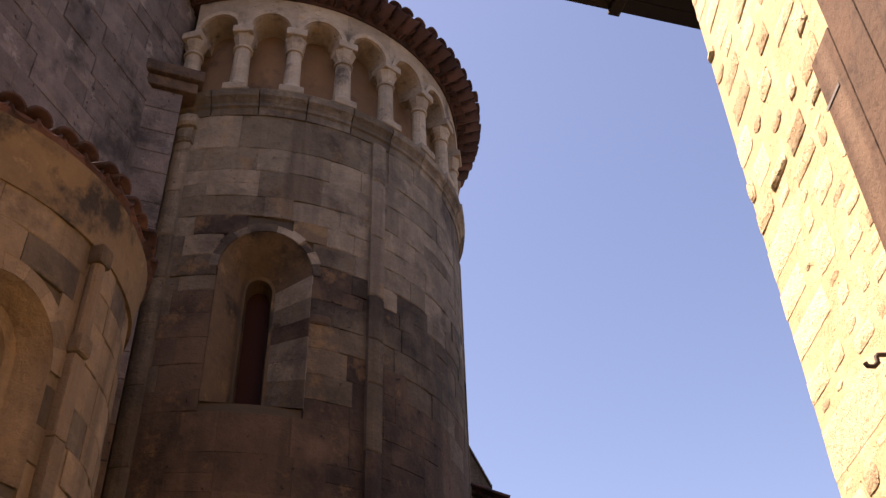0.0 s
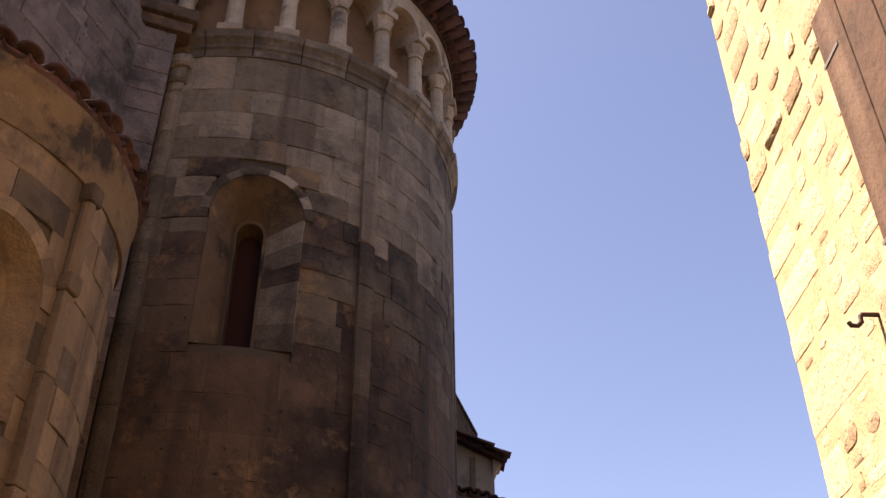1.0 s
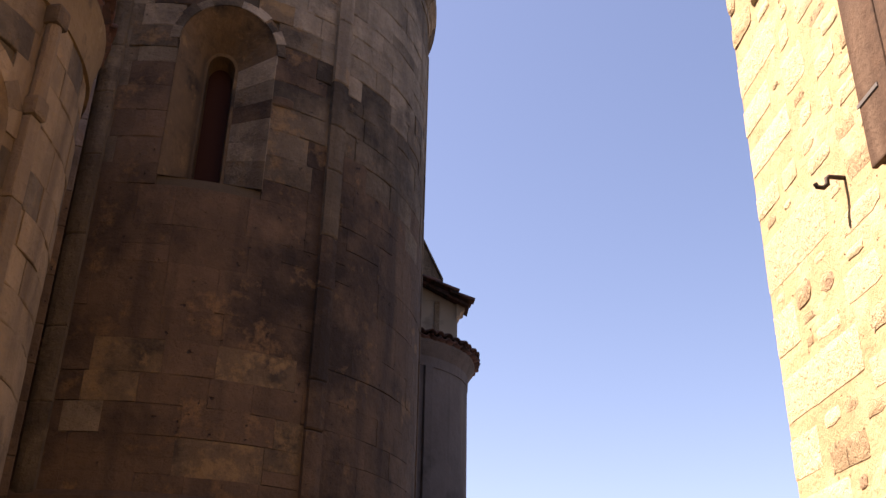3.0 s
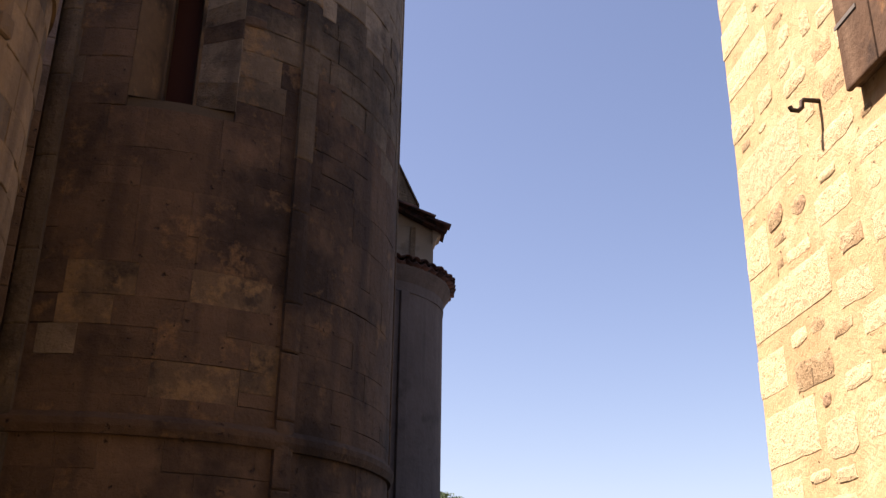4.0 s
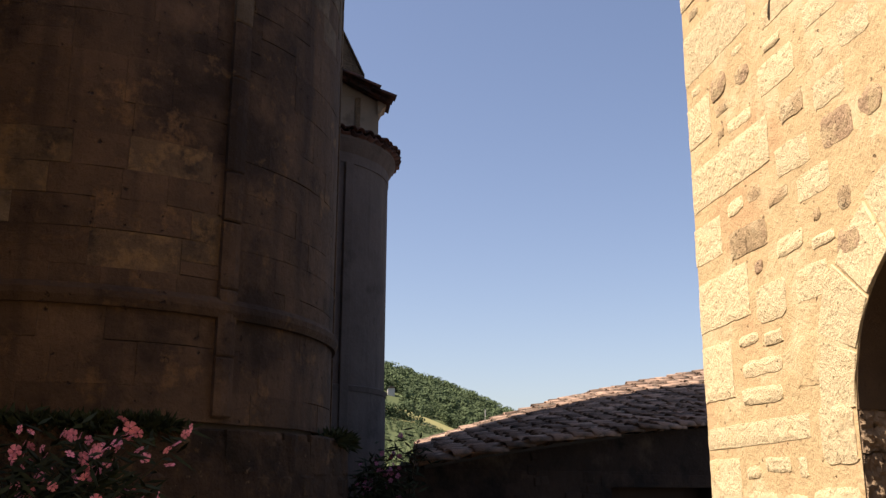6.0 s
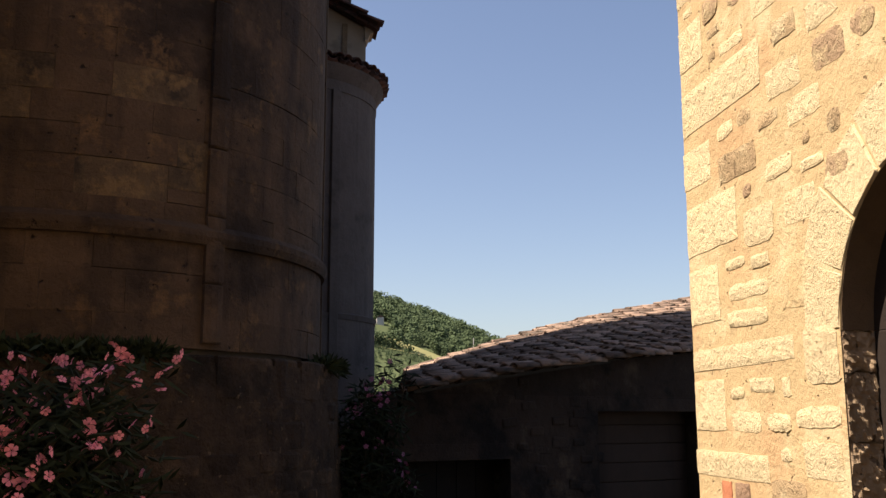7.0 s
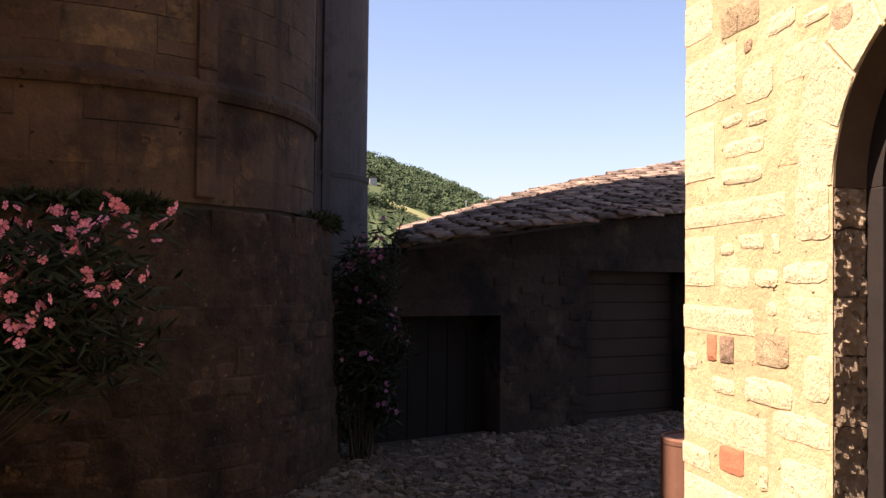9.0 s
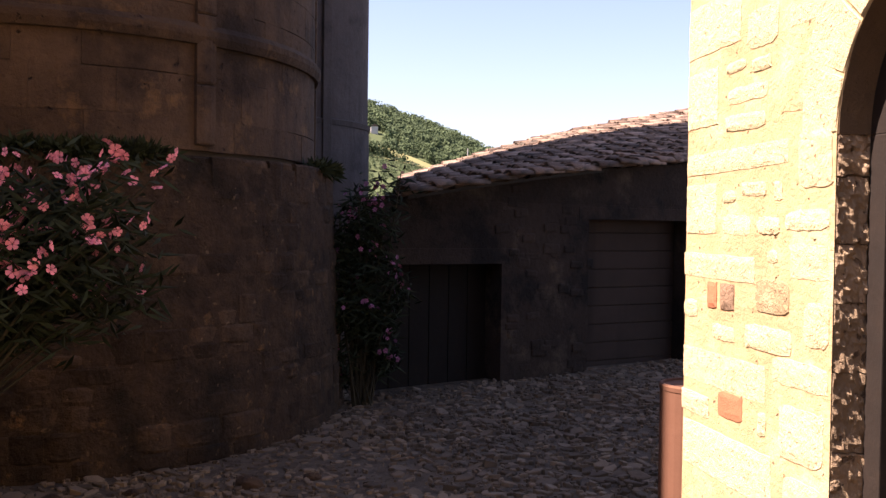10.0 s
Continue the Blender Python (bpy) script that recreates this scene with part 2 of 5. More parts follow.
leaf_mat = material("oleander_leaf", ((0.017, 0.026, 0.011), (0.01, 0.017, 0.008), (0.02, 0.029, 0.012)), grain=20, blot=3, bump=0.1, rough=0.8, piece=0.3)
stem_mat = material("oleander_stem", ((0.05, 0.045, 0.028), (0.03, 0.028, 0.018), (0.04, 0.036, 0.022)), grain=40, bump=0.3)
petal_mat = material("pink_petal", ((0.78, 0.26, 0.38), (0.7, 0.19, 0.32), (0.82, 0.35, 0.45)), grain=30, blot=8, bump=0.0, rough=0.6, piece=0.15)
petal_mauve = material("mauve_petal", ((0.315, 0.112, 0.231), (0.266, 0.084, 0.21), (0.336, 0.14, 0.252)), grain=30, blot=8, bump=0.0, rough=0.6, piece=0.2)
clay = material("terracotta_pot", ((0.42, 0.17, 0.09), (0.34, 0.13, 0.07), (0.38, 0.155, 0.085)), grain=30, blot=5, bump=0.2, rough=0.7)
moss = material("ledge_weeds", ((0.03, 0.042, 0.016), (0.02, 0.03, 0.013), (0.036, 0.046, 0.019)), grain=20, bump=0.1, piece=0.3)
glass_dark = bpy.data.materials.new("old_window_glass")
glass_dark.use_nodes = True
gd = glass_dark.node_tree.nodes["Principled BSDF"]
gd.inputs["Base Color"].default_value, gd.inputs["Roughness"].default_value = (0.035, 0.014, 0.011, 1), 0.85
gd.inputs["Specular IOR Level"].default_value = 0.1


# ---- helpers of this scene ----
def thing(name, at, label, category, group="", kind=""):
    ob = new(name)
    ob.location = at
    ob.empty_display_size = 0.2
    return tagged(ob, label, category, group, kind)


def adopt(ob, parent):
    ob.parent = parent
    if parent is not None and parent.type == "EMPTY":
        ob.matrix_parent_inverse = Matrix.Translation(-Vector(parent.location))
    return ob


def mesh_of(name, bm, mat, smooth=False):
    me = bpy.data.meshes.new(name)
    bmesh.ops.recalc_face_normals(bm, faces=bm.faces)
    bm.to_mesh(me)
    bm.free()
    me.materials.append(mat)
    if smooth:
        me.polygons.foreach_set("use_smooth", [True] * len(me.polygons))
    return me


def part(name, bm, mat, parent, label="", smooth=False):
    ob = new(name, mesh_of(name, bm, mat, smooth))
    if parent is not None:
        adopt(ob, parent)
    return tagged(ob, label)


def piece(name, me, m, parent):
    ob = new(name, me)
    ob.matrix_basis = m
    return adopt(ob, parent)


def raw(name, verts, faces, mat, parent=None, label="", smooth=False):
    me = bpy.data.meshes.new(name)
    me.from_pydata(verts, [], faces)
    me.validate()
    me.materials.append(mat)
    if smooth:
        me.polygons.foreach_set("use_smooth", [True] * len(me.polygons))
    ob = new(name, me)
    if parent is not None:
        adopt(ob, parent)
    return tagged(ob, label)


def box(bm, x0, x1, y0, y1, z0, z1, m=None, bevel=0.0):
    made = bmesh.ops.create_cube(bm, size=1)["verts"]
    bmesh.ops.scale(bm, vec=(x1 - x0, y1 - y0, z1 - z0), verts=made)
    bmesh.ops.translate(bm, vec=((x0 + x1) / 2, (y0 + y1) / 2, (z0 + z1) / 2), verts=made)
    if bevel:
        edges = list({e for v in made for e in v.link_edges})
        made = list({v for f in bmesh.ops.bevel(bm, geom=edges, offset=bevel, segments=2, profile=0.6, affect="EDGES")["faces"] for v in f.verts} | {v for v in made if v.is_valid})
    if m is not None:
        bmesh.ops.transform(bm, matrix=m, verts=made)
    return bm


def prism(bm, outline, m, thick):
    """A flat outline (u, v) put up by m, thick along m's third axis."""
    a = [bm.verts.new(m @ Vector((u, v, 0))) for u, v in outline]
    b = [bm.verts.new(m @ Vector((u, v, thick))) for u, v in outline]
    n = len(a)
    bm.faces.new(a)
    bm.faces.new(list(reversed(b)))
    for i in range(n):
        bm.faces.new((a[i], b[i], b[(i + 1) % n], a[(i + 1) % n]))
    return bm


def lathe(bm, c, profile, a0, a1, steps, wob=0.0):
    """A closed profile of (radius, z) turned about the upright through c from a0 to a1 degrees."""
    full = abs(a1 - a0) >= 359.9
    rings = []
    for i in range(steps if full else steps + 1):
        a = radians(a0 + (a1 - a0) * i / steps)
        w = wob * noise.noise(Vector((c[0] + 3 * math.cos(a), c[1] + 3 * math.sin(a), profile[0][1])))
        rings.append([bm.verts.new((c[0] + (r + w) * math.cos(a), c[1] + (r + w) * math.sin(a), z)) for r, z in profile])
    n = len(profile)
    for i in range(len(rings) if full else len(rings) - 1):
        p, q = rings[i], rings[(i + 1) % len(rings)]
        for j in range(n):
            f = [p[j], p[(j + 1) % n], q[(j + 1) % n], q[j]]
            bm.faces.new(f)
    if not full:
        bm.faces.new(rings[0])
        bm.faces.new(list(reversed(rings[-1])))
    return bm


def tile_mesh(name, mat, length=0.44, r0=0.085, r1=0.105, thick=0.016):
    """A half-round clay tile: its wide end at x = 0, rising end at -length; arched up."""
    bm = bmesh.new()
    rows = []
    for x, r in ((0, r1), (-length, r0)):
        for rr in (r, r - thick):
            rows.append([bm.verts.new((x, rr * math.cos(radians(180 * i / 7)), 0.85 * rr * math.sin(radians(180 * i / 7)))) for i in range(8)])
    a, b, c, d = rows
    for i in range(7):
        bm.faces.new((a[i], a[i + 1], c[i + 1], c[i]))
        bm.faces.new((b[i], d[i], d[i + 1], b[i + 1]))
        bm.faces.new((a[i], b[i], b[i + 1], a[i + 1]))
        bm.faces.new((c[i], c[i + 1], d[i + 1], d[i]))
    for i in (0, 7):
        bm.faces.new((a[i], c[i], d[i], b[i]))
    me = mesh_of(name, bm, mat)
    me.polygons.foreach_set("use_smooth", [True] * len(me.polygons))
    return me


rng = random.Random(7)


def curved_stone(bm, c, r_in, r_out, a0, a1, z0, z1, soft=0.012):
    """A block of a round wall, its face bowed, its edges worn back."""
    steps = 3
    rings = []
    jit = [rng.uniform(-0.007, 0.004), rng.uniform(-0.007, 0.004), rng.uniform(-0.005, 0.002), rng.uniform(-0.005, 0.002)]
    for i in range(steps + 1):
        f = i / steps
        a = a0 + (a1 - a0) * f
        edge = soft if i in (0, steps) else 0.0
        da = math.degrees(soft * 0.5 / r_out) * (1 if i == 0 else -1 if i == steps else 0)
        ca, sa = math.cos(radians(a + da * 0)), math.sin(radians(a + da * 0))
        ro = r_out - edge
        zb, zt = z0 + jit[0] * (1 - f) + jit[1] * f, z1 + jit[2] * (1 - f) + jit[3] * f
        rings.append([bm.verts.new((c[0] + r * ca, c[1] + r * sa, z)) for r, z in ((r_in, zb), (ro - soft * 0.7, zb), (ro, zb + soft), (ro, zt - soft), (ro - soft * 0.7, zt), (r_in, zt))])
    for p, q in zip(rings, rings[1:]):
        for j in range(5):
            bm.faces.new((p[j], p[j + 1], q[j + 1], q[j]))
    bm.faces.new(rings[0])
    bm.faces.new(list(reversed(rings[-1])))
    return bm


# ---- ground ----
def ground_z(x, y):
    return 0.015 * min(max(y, -5), 14) + 0.025 * min(max(x, 0), 6)


def build_ground():
    verts, faces = [], []
    radii = [0, 1, 2, 3, 4, 5, 6, 7, 8, 9, 10, 11, 12, 14, 17, 22, 35, 60, 120, 300, 800, 2000, 4500]
    n = 64
    for r in radii:
        for i in range(n):
            a = 2 * math.pi * i / n
            x, y = r * math.cos(a), r * math.sin(a)
            verts.append((x, y, ground_z(x, y) + 0.02 * noise.noise(Vector((x * 0.9, y * 0.9, 0)))))
    for j in range(len(radii) - 1):
        for i in range(n):
            faces.append((j * n + i, j * n + (i + 1) % n, (j + 1) * n + (i + 1) % n, (j + 1) * n + i))
    g = raw("ground", verts, faces, earth, None, "dusty trodden earth lane between church and house", True)
    tagged(g, category="ground", kind="structure")


build_ground()

# ---- the great apse of the church ----
APSE = Vector((-1.705, 8.02, 0.1))
R_SHAFT = 2.03
WALL_WAY = Vector((0.309, 0.951, 0))        # along the church's end wall, away from the lane's mouth
OUT_WAY = Vector((0.951, -0.309, 0))
A_LEFT, A_RIGHT = -108.0, 72.0
WIN_A, WIN_HALF, WIN_SILL, WIN_SPRING = -77.9, 10.4, 5.09, 6.29      # outer reveal of the window, degrees and metres
SLIT_HALF, SLIT_SPRING, SLIT_SHIFT = 3.6, 6.28, -1.1
ARC_A, ARC_STEP = -104.6, 14.05          # first colonnette of the arcade and the way to the next, degrees


# stones of the round wall that stand out: angle, height, reach in degrees and metres, and their look
def odd_stone(a, z):
    for a_, z_, da, dz, look_ in APSE_SPOTS:
        if abs(a - a_) < da and abs(z - z_) < dz:
            return look_
    return None


def window_half(z):
    """Half width of the outer reveal in degrees at height z."""
    if z < WIN_SILL:
        return 0
    if z <= WIN_SPRING:
        return WIN_HALF
    h = (z - WIN_SPRING) / (radians(WIN_HALF) * R_SHAFT)
    return WIN_HALF * math.sqrt(max(0, 1 - h * h))


APSE_SPOTS = [
    (-59.2, 3.74, 6.0, 0.11, "ochre"), (-81.1, 3.08, 4.5, 0.12, "ochre"), (-68.7, 3.08, 6.0, 0.1, "ochre"), (-89.2, 3.49, 6.5, 0.13, "ochre"),
    (-87.2, 3.76, 5.0, 0.11, "ochre"), (-60.6, 3.24, 5.0, 0.1, "ochre"), (-96.1, 3.46, 4.0, 0.14, "pale"), (-68.5, 6.7, 4.0, 0.1, "ochre"),
    (-90.0, 6.84, 16.0, 0.1, "pale"), (-71.0, 7.75, 6.0, 0.12, "pale"), (-84.4, 7.76, 5.0, 0.12, "pale"), (-59.7, 7.72, 5.0, 0.13, "pale"),
    (-92.9, 7.39, 5.0, 0.12, "pale"), (-93.6, 6.13, 4.0, 0.12, "pale"), (-95.0, 5.7, 6.0, 0.3, "dark"), (-94.0, 6.66, 6.5, 0.1, "dark"),
    (-60.9, 6.18, 5.0, 0.14, "dark"),
]


def build_apse():
    c = APSE
    apse = thing("church_apse", (c.x, c.y, 0.1), "tall round limestone apse with blind arcade and tiled eave", "apse")
    # core of mortar with the window's hole
    core_r, inner = R_SHAFT - 0.03, R_SHAFT - 0.6
    z0, z1 = 2.0, 8.06
    stops = sorted({A_LEFT + (A_RIGHT - A_LEFT) * i / 60 for i in range(61)} | {WIN_A + WIN_HALF * math.sin(radians(90 * k / 8)) for k in range(-8, 9)})
    stops = [a for a in stops if not (abs(a - WIN_A) < WIN_HALF and min(abs(a - (WIN_A + WIN_HALF * math.sin(radians(90 * k / 8)))) for k in range(-8, 9)) > 1e-6)]
    verts, faces = [], []

    def v(a, r, z):
        verts.append((c.x + r * math.cos(radians(a)), c.y + r * math.sin(radians(a)), z))
        return len(verts) - 1

    def arch_z(a):
        return WIN_SPRING + radians(WIN_HALF) * R_SHAFT * math.sqrt(max(0, 1 - ((a - WIN_A) / WIN_HALF) ** 2))

    for a, b in zip(stops, stops[1:]):
        if abs((a + b) / 2 - WIN_A) < WIN_HALF:
            faces.append([v(a, core_r, z0), v(b, core_r, z0), v(b, core_r, WIN_SILL), v(a, core_r, WIN_SILL)])
            faces.append([v(a, core_r, arch_z(a)), v(b, core_r, arch_z(b)), v(b, core_r, z1), v(a, core_r, z1)])
        else:
            faces.append([v(a, core_r, z0), v(b, core_r, z0), v(b, core_r, z1), v(a, core_r, z1)])
        faces.append([v(a, inner - 0.1, z0), v(a, inner - 0.1, z1), v(b, inner - 0.1, z1), v(b, inner - 0.1, z0)])
        faces.append([v(a, core_r, z1), v(b, core_r, z1), v(b, inner - 0.1, z1), v(a, inner - 0.1, z1)])
    wall = raw("apse_wall", verts, faces, joint, apse, "limestone ashlar in weathered courses")

    # the splayed window
    def outline(half, sill, spring, r, shift=0.0):
        rise = radians(half) * r
        mid_w = WIN_A + shift
        pts = [(mid_w - half, sill), (mid_w - half, (sill + spring) / 2)]
        pts += [(mid_w - half * math.cos(radians(15 * k)), spring + rise * math.sin(radians(15 * k))) for k in range(13)]
        return pts + [(mid_w + half, (sill + spring) / 2), (mid_w + half, sill)]

    win = part("window", bmesh.new(), joint, apse)
    outer = outline(WIN_HALF, WIN_SILL, WIN_SPRING, R_SHAFT)
    slit = outline(SLIT_HALF, WIN_SILL + 0.15, SLIT_SPRING, R_SHAFT, SLIT_SHIFT)
    r_out, r_in = R_SHAFT + 0.002, R_SHAFT - 0.42
    bm = bmesh.new()

    def put(a, r, z):
        return bm.verts.new((c.x + r * math.cos(radians(a)), c.y + r * math.sin(radians(a)), z))

    mid = [((p[0] * 0.1 + q[0] * 0.9), (p[1] * 0.1 + q[1] * 0.9)) for p, q in zip(outer, slit)]
    rings = [[put(a, r_out, z) for a, z in outer], [put(a, r_in + 0.1, z) for a, z in mid], [put(a, r_in + 0.09, z) for a, z in slit], [put(a, r_in - 0.14, z) for a, z in slit]]
    for row, (p, q) in enumerate(zip(rings, rings[1:])):
        for i in range(len(p) - 1 if row else len(p) - 3):
            bm.faces.new((p[i], p[i + 1], q[i + 1], q[i]))
        bm.faces.new((p[-1], p[0], q[0], q[-1]))
    part("splay", bm, ochre, win, "brown stained plaster of the splayed reveal")
    # dressed blocks of the bare jamb, one of them dark
    courses = (0.0, 0.2, 0.36, 0.52, 0.66, 0.82, 1.0)
    for k, (f0, f1) in enumerate(zip(courses, courses[1:])):
        bm = bmesh.new()
        quads = []
        for f, e in ((f0, 0.0015), (f1, -0.0015)):
            zo, zi = WIN_SILL + (WIN_SPRING - WIN_SILL) * f + e, WIN_SILL + 0.15 + (SLIT_SPRING - WIN_SILL - 0.15) * f + e
            ao, ai = WIN_A + WIN_HALF, WIN_A + SLIT_SHIFT * 0.9 + SLIT_HALF * 0.9 + WIN_HALF * 0.1
            quads.append([put(ao, r_out + 0.004, zo), put(ai, r_in + 0.1, zi), put(ai + 2.5, r_in + 0.07, zi), put(ao + 1.5, r_out - 0.05, zo)])
        for j in range(4):
            bm.faces.new((quads[0][j], quads[0][(j + 1) % 4], quads[1][(j + 1) % 4], quads[1][j]))
        bm.faces.new(quads[0]), bm.faces.new(list(reversed(quads[1])))
        part("jamb_stone", bm, ashlar_brown if k == 3 else ashlar_pale if k in (0, 4) else ashlar, win)
    bm = bmesh.new()
    bm.faces.new([bm.verts.new((c.x + (r_in - 0.1) * math.cos(radians(a)), c.y + (r_in - 0.1) * math.sin(radians(a)), z)) for a, z in outline(SLIT_HALF + 0.3, WIN_SILL + 0.1, SLIT_SPRING, R_SHAFT, SLIT_SHIFT)])
    part("pane", bm, glass_dark, win, "dark reddish window pane")
    # voussoirs round the head
    n = 11
    for k in range(n):
        b0, b1 = 180 * k / n + 0.12, 180 * (k + 1) / n - 0.12
        bm = bmesh.new()
        h0, h1 = radians(WIN_HALF) * R_SHAFT + 0.005, radians(WIN_HALF) * R_SHAFT + rng.uniform(0.07, 0.1)
        fr, bk = [], []
        for h, b in ((h0, b0), (h1, b0), (h1, (b0 + b1) / 2), (h1, b1), (h0, b1), (h0, (b0 + b1) / 2)):
            a, z = WIN_A - math.degrees(h * math.cos(radians(b)) / R_SHAFT), WIN_SPRING + h * math.sin(radians(b))
            fr.append(bm.verts.new((c.x + (R_SHAFT + 0.005) * math.cos(radians(a)), c.y + (R_SHAFT + 0.005) * math.sin(radians(a)), z)))
            bk.append(bm.verts.new((c.x + (R_SHAFT - 0.06) * math.cos(radians(a)), c.y + (R_SHAFT - 0.06) * math.sin(radians(a)), z)))
        bm.faces.new(fr)
        for i in range(6):
            bm.faces.new((fr[i], fr[(i + 1) % 6], bk[(i + 1) % 6], bk[i]))
        part("voussoir", bm, arcade_stone if k in (6, 7) else ashlar_mid if k % 3 else ashlar, win)

    # courses of stones
    z = 2.06
    while z < 7.97:
        h = rng.uniform(0.19, 0.34) if z < 4.9 else rng.uniform(0.13, 0.23) if z < 6.6 else rng.uniform(0.17, 0.3)
        top = min(z + h, 8.0)
        if 8.0 - top < 0.15:
            top = 8.0
        zm = (z + top) / 2
        half = 0
        if top > WIN_SILL + 0.03 and z < WIN_SPRING + 0.6:
            half = window_half(max(z, WIN_SILL + 0.01)) if z > WIN_SPRING else WIN_HALF
            if zm > WIN_SPRING - 0.1:
                hh = max(0.0, z - WIN_SPRING)
                R = radians(WIN_HALF) * R_SHAFT + 0.01
                half = math.degrees(math.sqrt(max(0, R * R - hh * hh)) / R_SHAFT)
        spans = [(A_LEFT, 3.0)] if half == 0 else [(A_LEFT, WIN_A - half - 0.1), (WIN_A + half + 0.1, 3.0)]
        for s0, s1 in spans:
            a = s0
            while a < s1 - 0.5:
                d = math.degrees((rng.uniform(0.22, 0.6) if zm > 6.6 else rng.uniform(0.16, 0.42) if zm > 4.9 else rng.uniform(0.24, 0.66)) / R_SHAFT)
                b = a + d
                if s1 - b < 5:
                    b = s1
                cut = rng.uniform(0.4, 0.6) * (top - z) + z if rng.random() < 0.16 and top - z > 0.24 else None
                for lo, hi in ((z, top),) if cut is None else ((z, cut), (cut, top)):
                    bm = curved_stone(bmesh.new(), c, core_r - 0.03, R_SHAFT + rng.choice((-0.011, -0.004, 0, 0, 0.002, 0.004)) * (0.6 if zm > 5.3 else 0.25), a + 0.03, b - 0.03, lo + 0.0008, hi - 0.0008, rng.uniform(0.002, 0.008) if zm > 5.3 else rng.uniform(0.0006, 0.0022))
                    # pale stones high up, mid tone below, darker brown towards the foot
                    paleness = (zm - 4.85) / 2.2 + rng.uniform(-0.13, 0.13)
                    plain = (ashlar if rng.random() < 0.8 else ashlar_pale) if paleness > 0.72 else ashlar_mid if paleness > 0.26 else ashlar_brown
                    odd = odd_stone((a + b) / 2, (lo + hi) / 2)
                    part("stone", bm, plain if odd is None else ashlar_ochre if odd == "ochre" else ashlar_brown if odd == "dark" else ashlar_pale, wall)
                a = b
        z = top
    for a, z, w, h in ((WIN_A + WIN_HALF + 0.3, 5.84, 4.6, 0.085),):
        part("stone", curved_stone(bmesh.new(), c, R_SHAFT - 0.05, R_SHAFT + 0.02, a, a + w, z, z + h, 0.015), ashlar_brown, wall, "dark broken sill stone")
    bm = bmesh.new()
    lathe(bm, c, ((inner, 2.0), (R_SHAFT - 0.005, 2.0), (R_SHAFT - 0.005, 8.0), (inner, 8.0)), 3.0, A_RIGHT, 16)
    part("hidden_flank", bm, ashlar, wall)

    # pilaster strips
    for a in (-101.7, -51.6, 8.0):
        strip = part("pilaster", bmesh.new(), ashlar, apse)
        z = 2.1
        while z < 7.94:
            top = min(z + rng.uniform(0.35, 0.7), 7.98)
            w = math.degrees(0.07 / R_SHAFT)
            bm = curved_stone(bmesh.new(), c, R_SHAFT - 0.03, R_SHAFT + 0.045, a - w, a + w, z, top - 0.004, 0.012)
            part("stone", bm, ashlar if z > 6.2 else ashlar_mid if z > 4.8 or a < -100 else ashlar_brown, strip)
            z = top
    # capital of the shaft in the corner
    w = math.degrees(0.1 / R_SHAFT)
    part("corner_capital", curved_stone(bmesh.new(), c, R_SHAFT - 0.03, R_SHAFT + 0.1, -101.7 - w, -101.7 + w, 7.84, 7.975, 0.03), ashlar, apse)
    part("corner_capital", curved_stone(bmesh.new(), c, R_SHAFT - 0.03, R_SHAFT + 0.085, -101.7 - w * 0.85, -101.7 + w * 0.85, 7.66, 7.8, 0.03), ashlar_pale, apse)
    # string course over the plinth and the cornice under the arcade
    lathe_bm = lathe(bmesh.new(), c, ((R_SHAFT - 0.04, 2.74), (R_SHAFT + 0.03, 2.74), (R_SHAFT + 0.05, 2.79), (R_SHAFT + 0.05, 2.83), (R_SHAFT + 0.02, 2.87), (R_SHAFT - 0.04, 2.88)), A_LEFT, A_RIGHT, 60, 0.02)
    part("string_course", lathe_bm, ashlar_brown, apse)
    for i in range(15):
        a0, a1 = A_LEFT + 12 * i + 0.15, A_LEFT + 12 * (i + 1) - 0.15
        w = rng.uniform(-0.008, 0.008)
        prof = ((R_SHAFT - 0.1, 7.98), (R_SHAFT + 0.012 + w, 7.98), (R_SHAFT + 0.016 + w, 8.06), (R_SHAFT + 0.035 + w, 8.075), (R_SHAFT + 0.03 + w, 8.115), (R_SHAFT + 0.05 + w, 8.15), (R_SHAFT + 0.075 + w, 8.175), (R_SHAFT + 0.082 + w, 8.24), (R_SHAFT + 0.07 + w, 8.26), (R_SHAFT - 0.5, 8.26))
        part("cornice_stone", lathe(bmesh.new(), c, prof, a0, a1, 4, 0.01), ashlar_mid if i < 2 or rng.random() < 0.25 else ashlar if rng.random() < 0.6 else ashlar_pale, apse)

    # blind arcade: back wall, colonnettes, arches
    part("niche_wall", lathe(bmesh.new(), c, ((1.2, 8.22), (R_SHAFT - 0.25, 8.22), (R_SHAFT - 0.25, 9.6), (1.2, 9.6)), A_LEFT - 8, A_RIGHT, 60), niche_plaster, apse, "tan plaster behind the arcade")
    step = ARC_STEP
    spring, face, depth = 9.155, R_SHAFT + 0.02, 0.28
    ra = radians(step) * face / 2 - 0.065
    for k in range(12):
        mid_a = ARC_A + step * (k + 0.5)
        bm = bmesh.new()
        n = 12
        rows = []
        for i in range(n + 1):
            b = radians(180 - 180 * i / n)
            x, zz = ra * math.cos(b), spring + 0.02 + ra * 1.05 * math.sin(b)
            edge_x = max(-1, min(1, math.cos(b) * 1.6)) * radians(step) * face / 2
            row = []
            for s, z in ((x, zz), (x, zz), (edge_x, 9.62), (edge_x, 9.62)):
                row.append((s, z))
            rows.append(row)
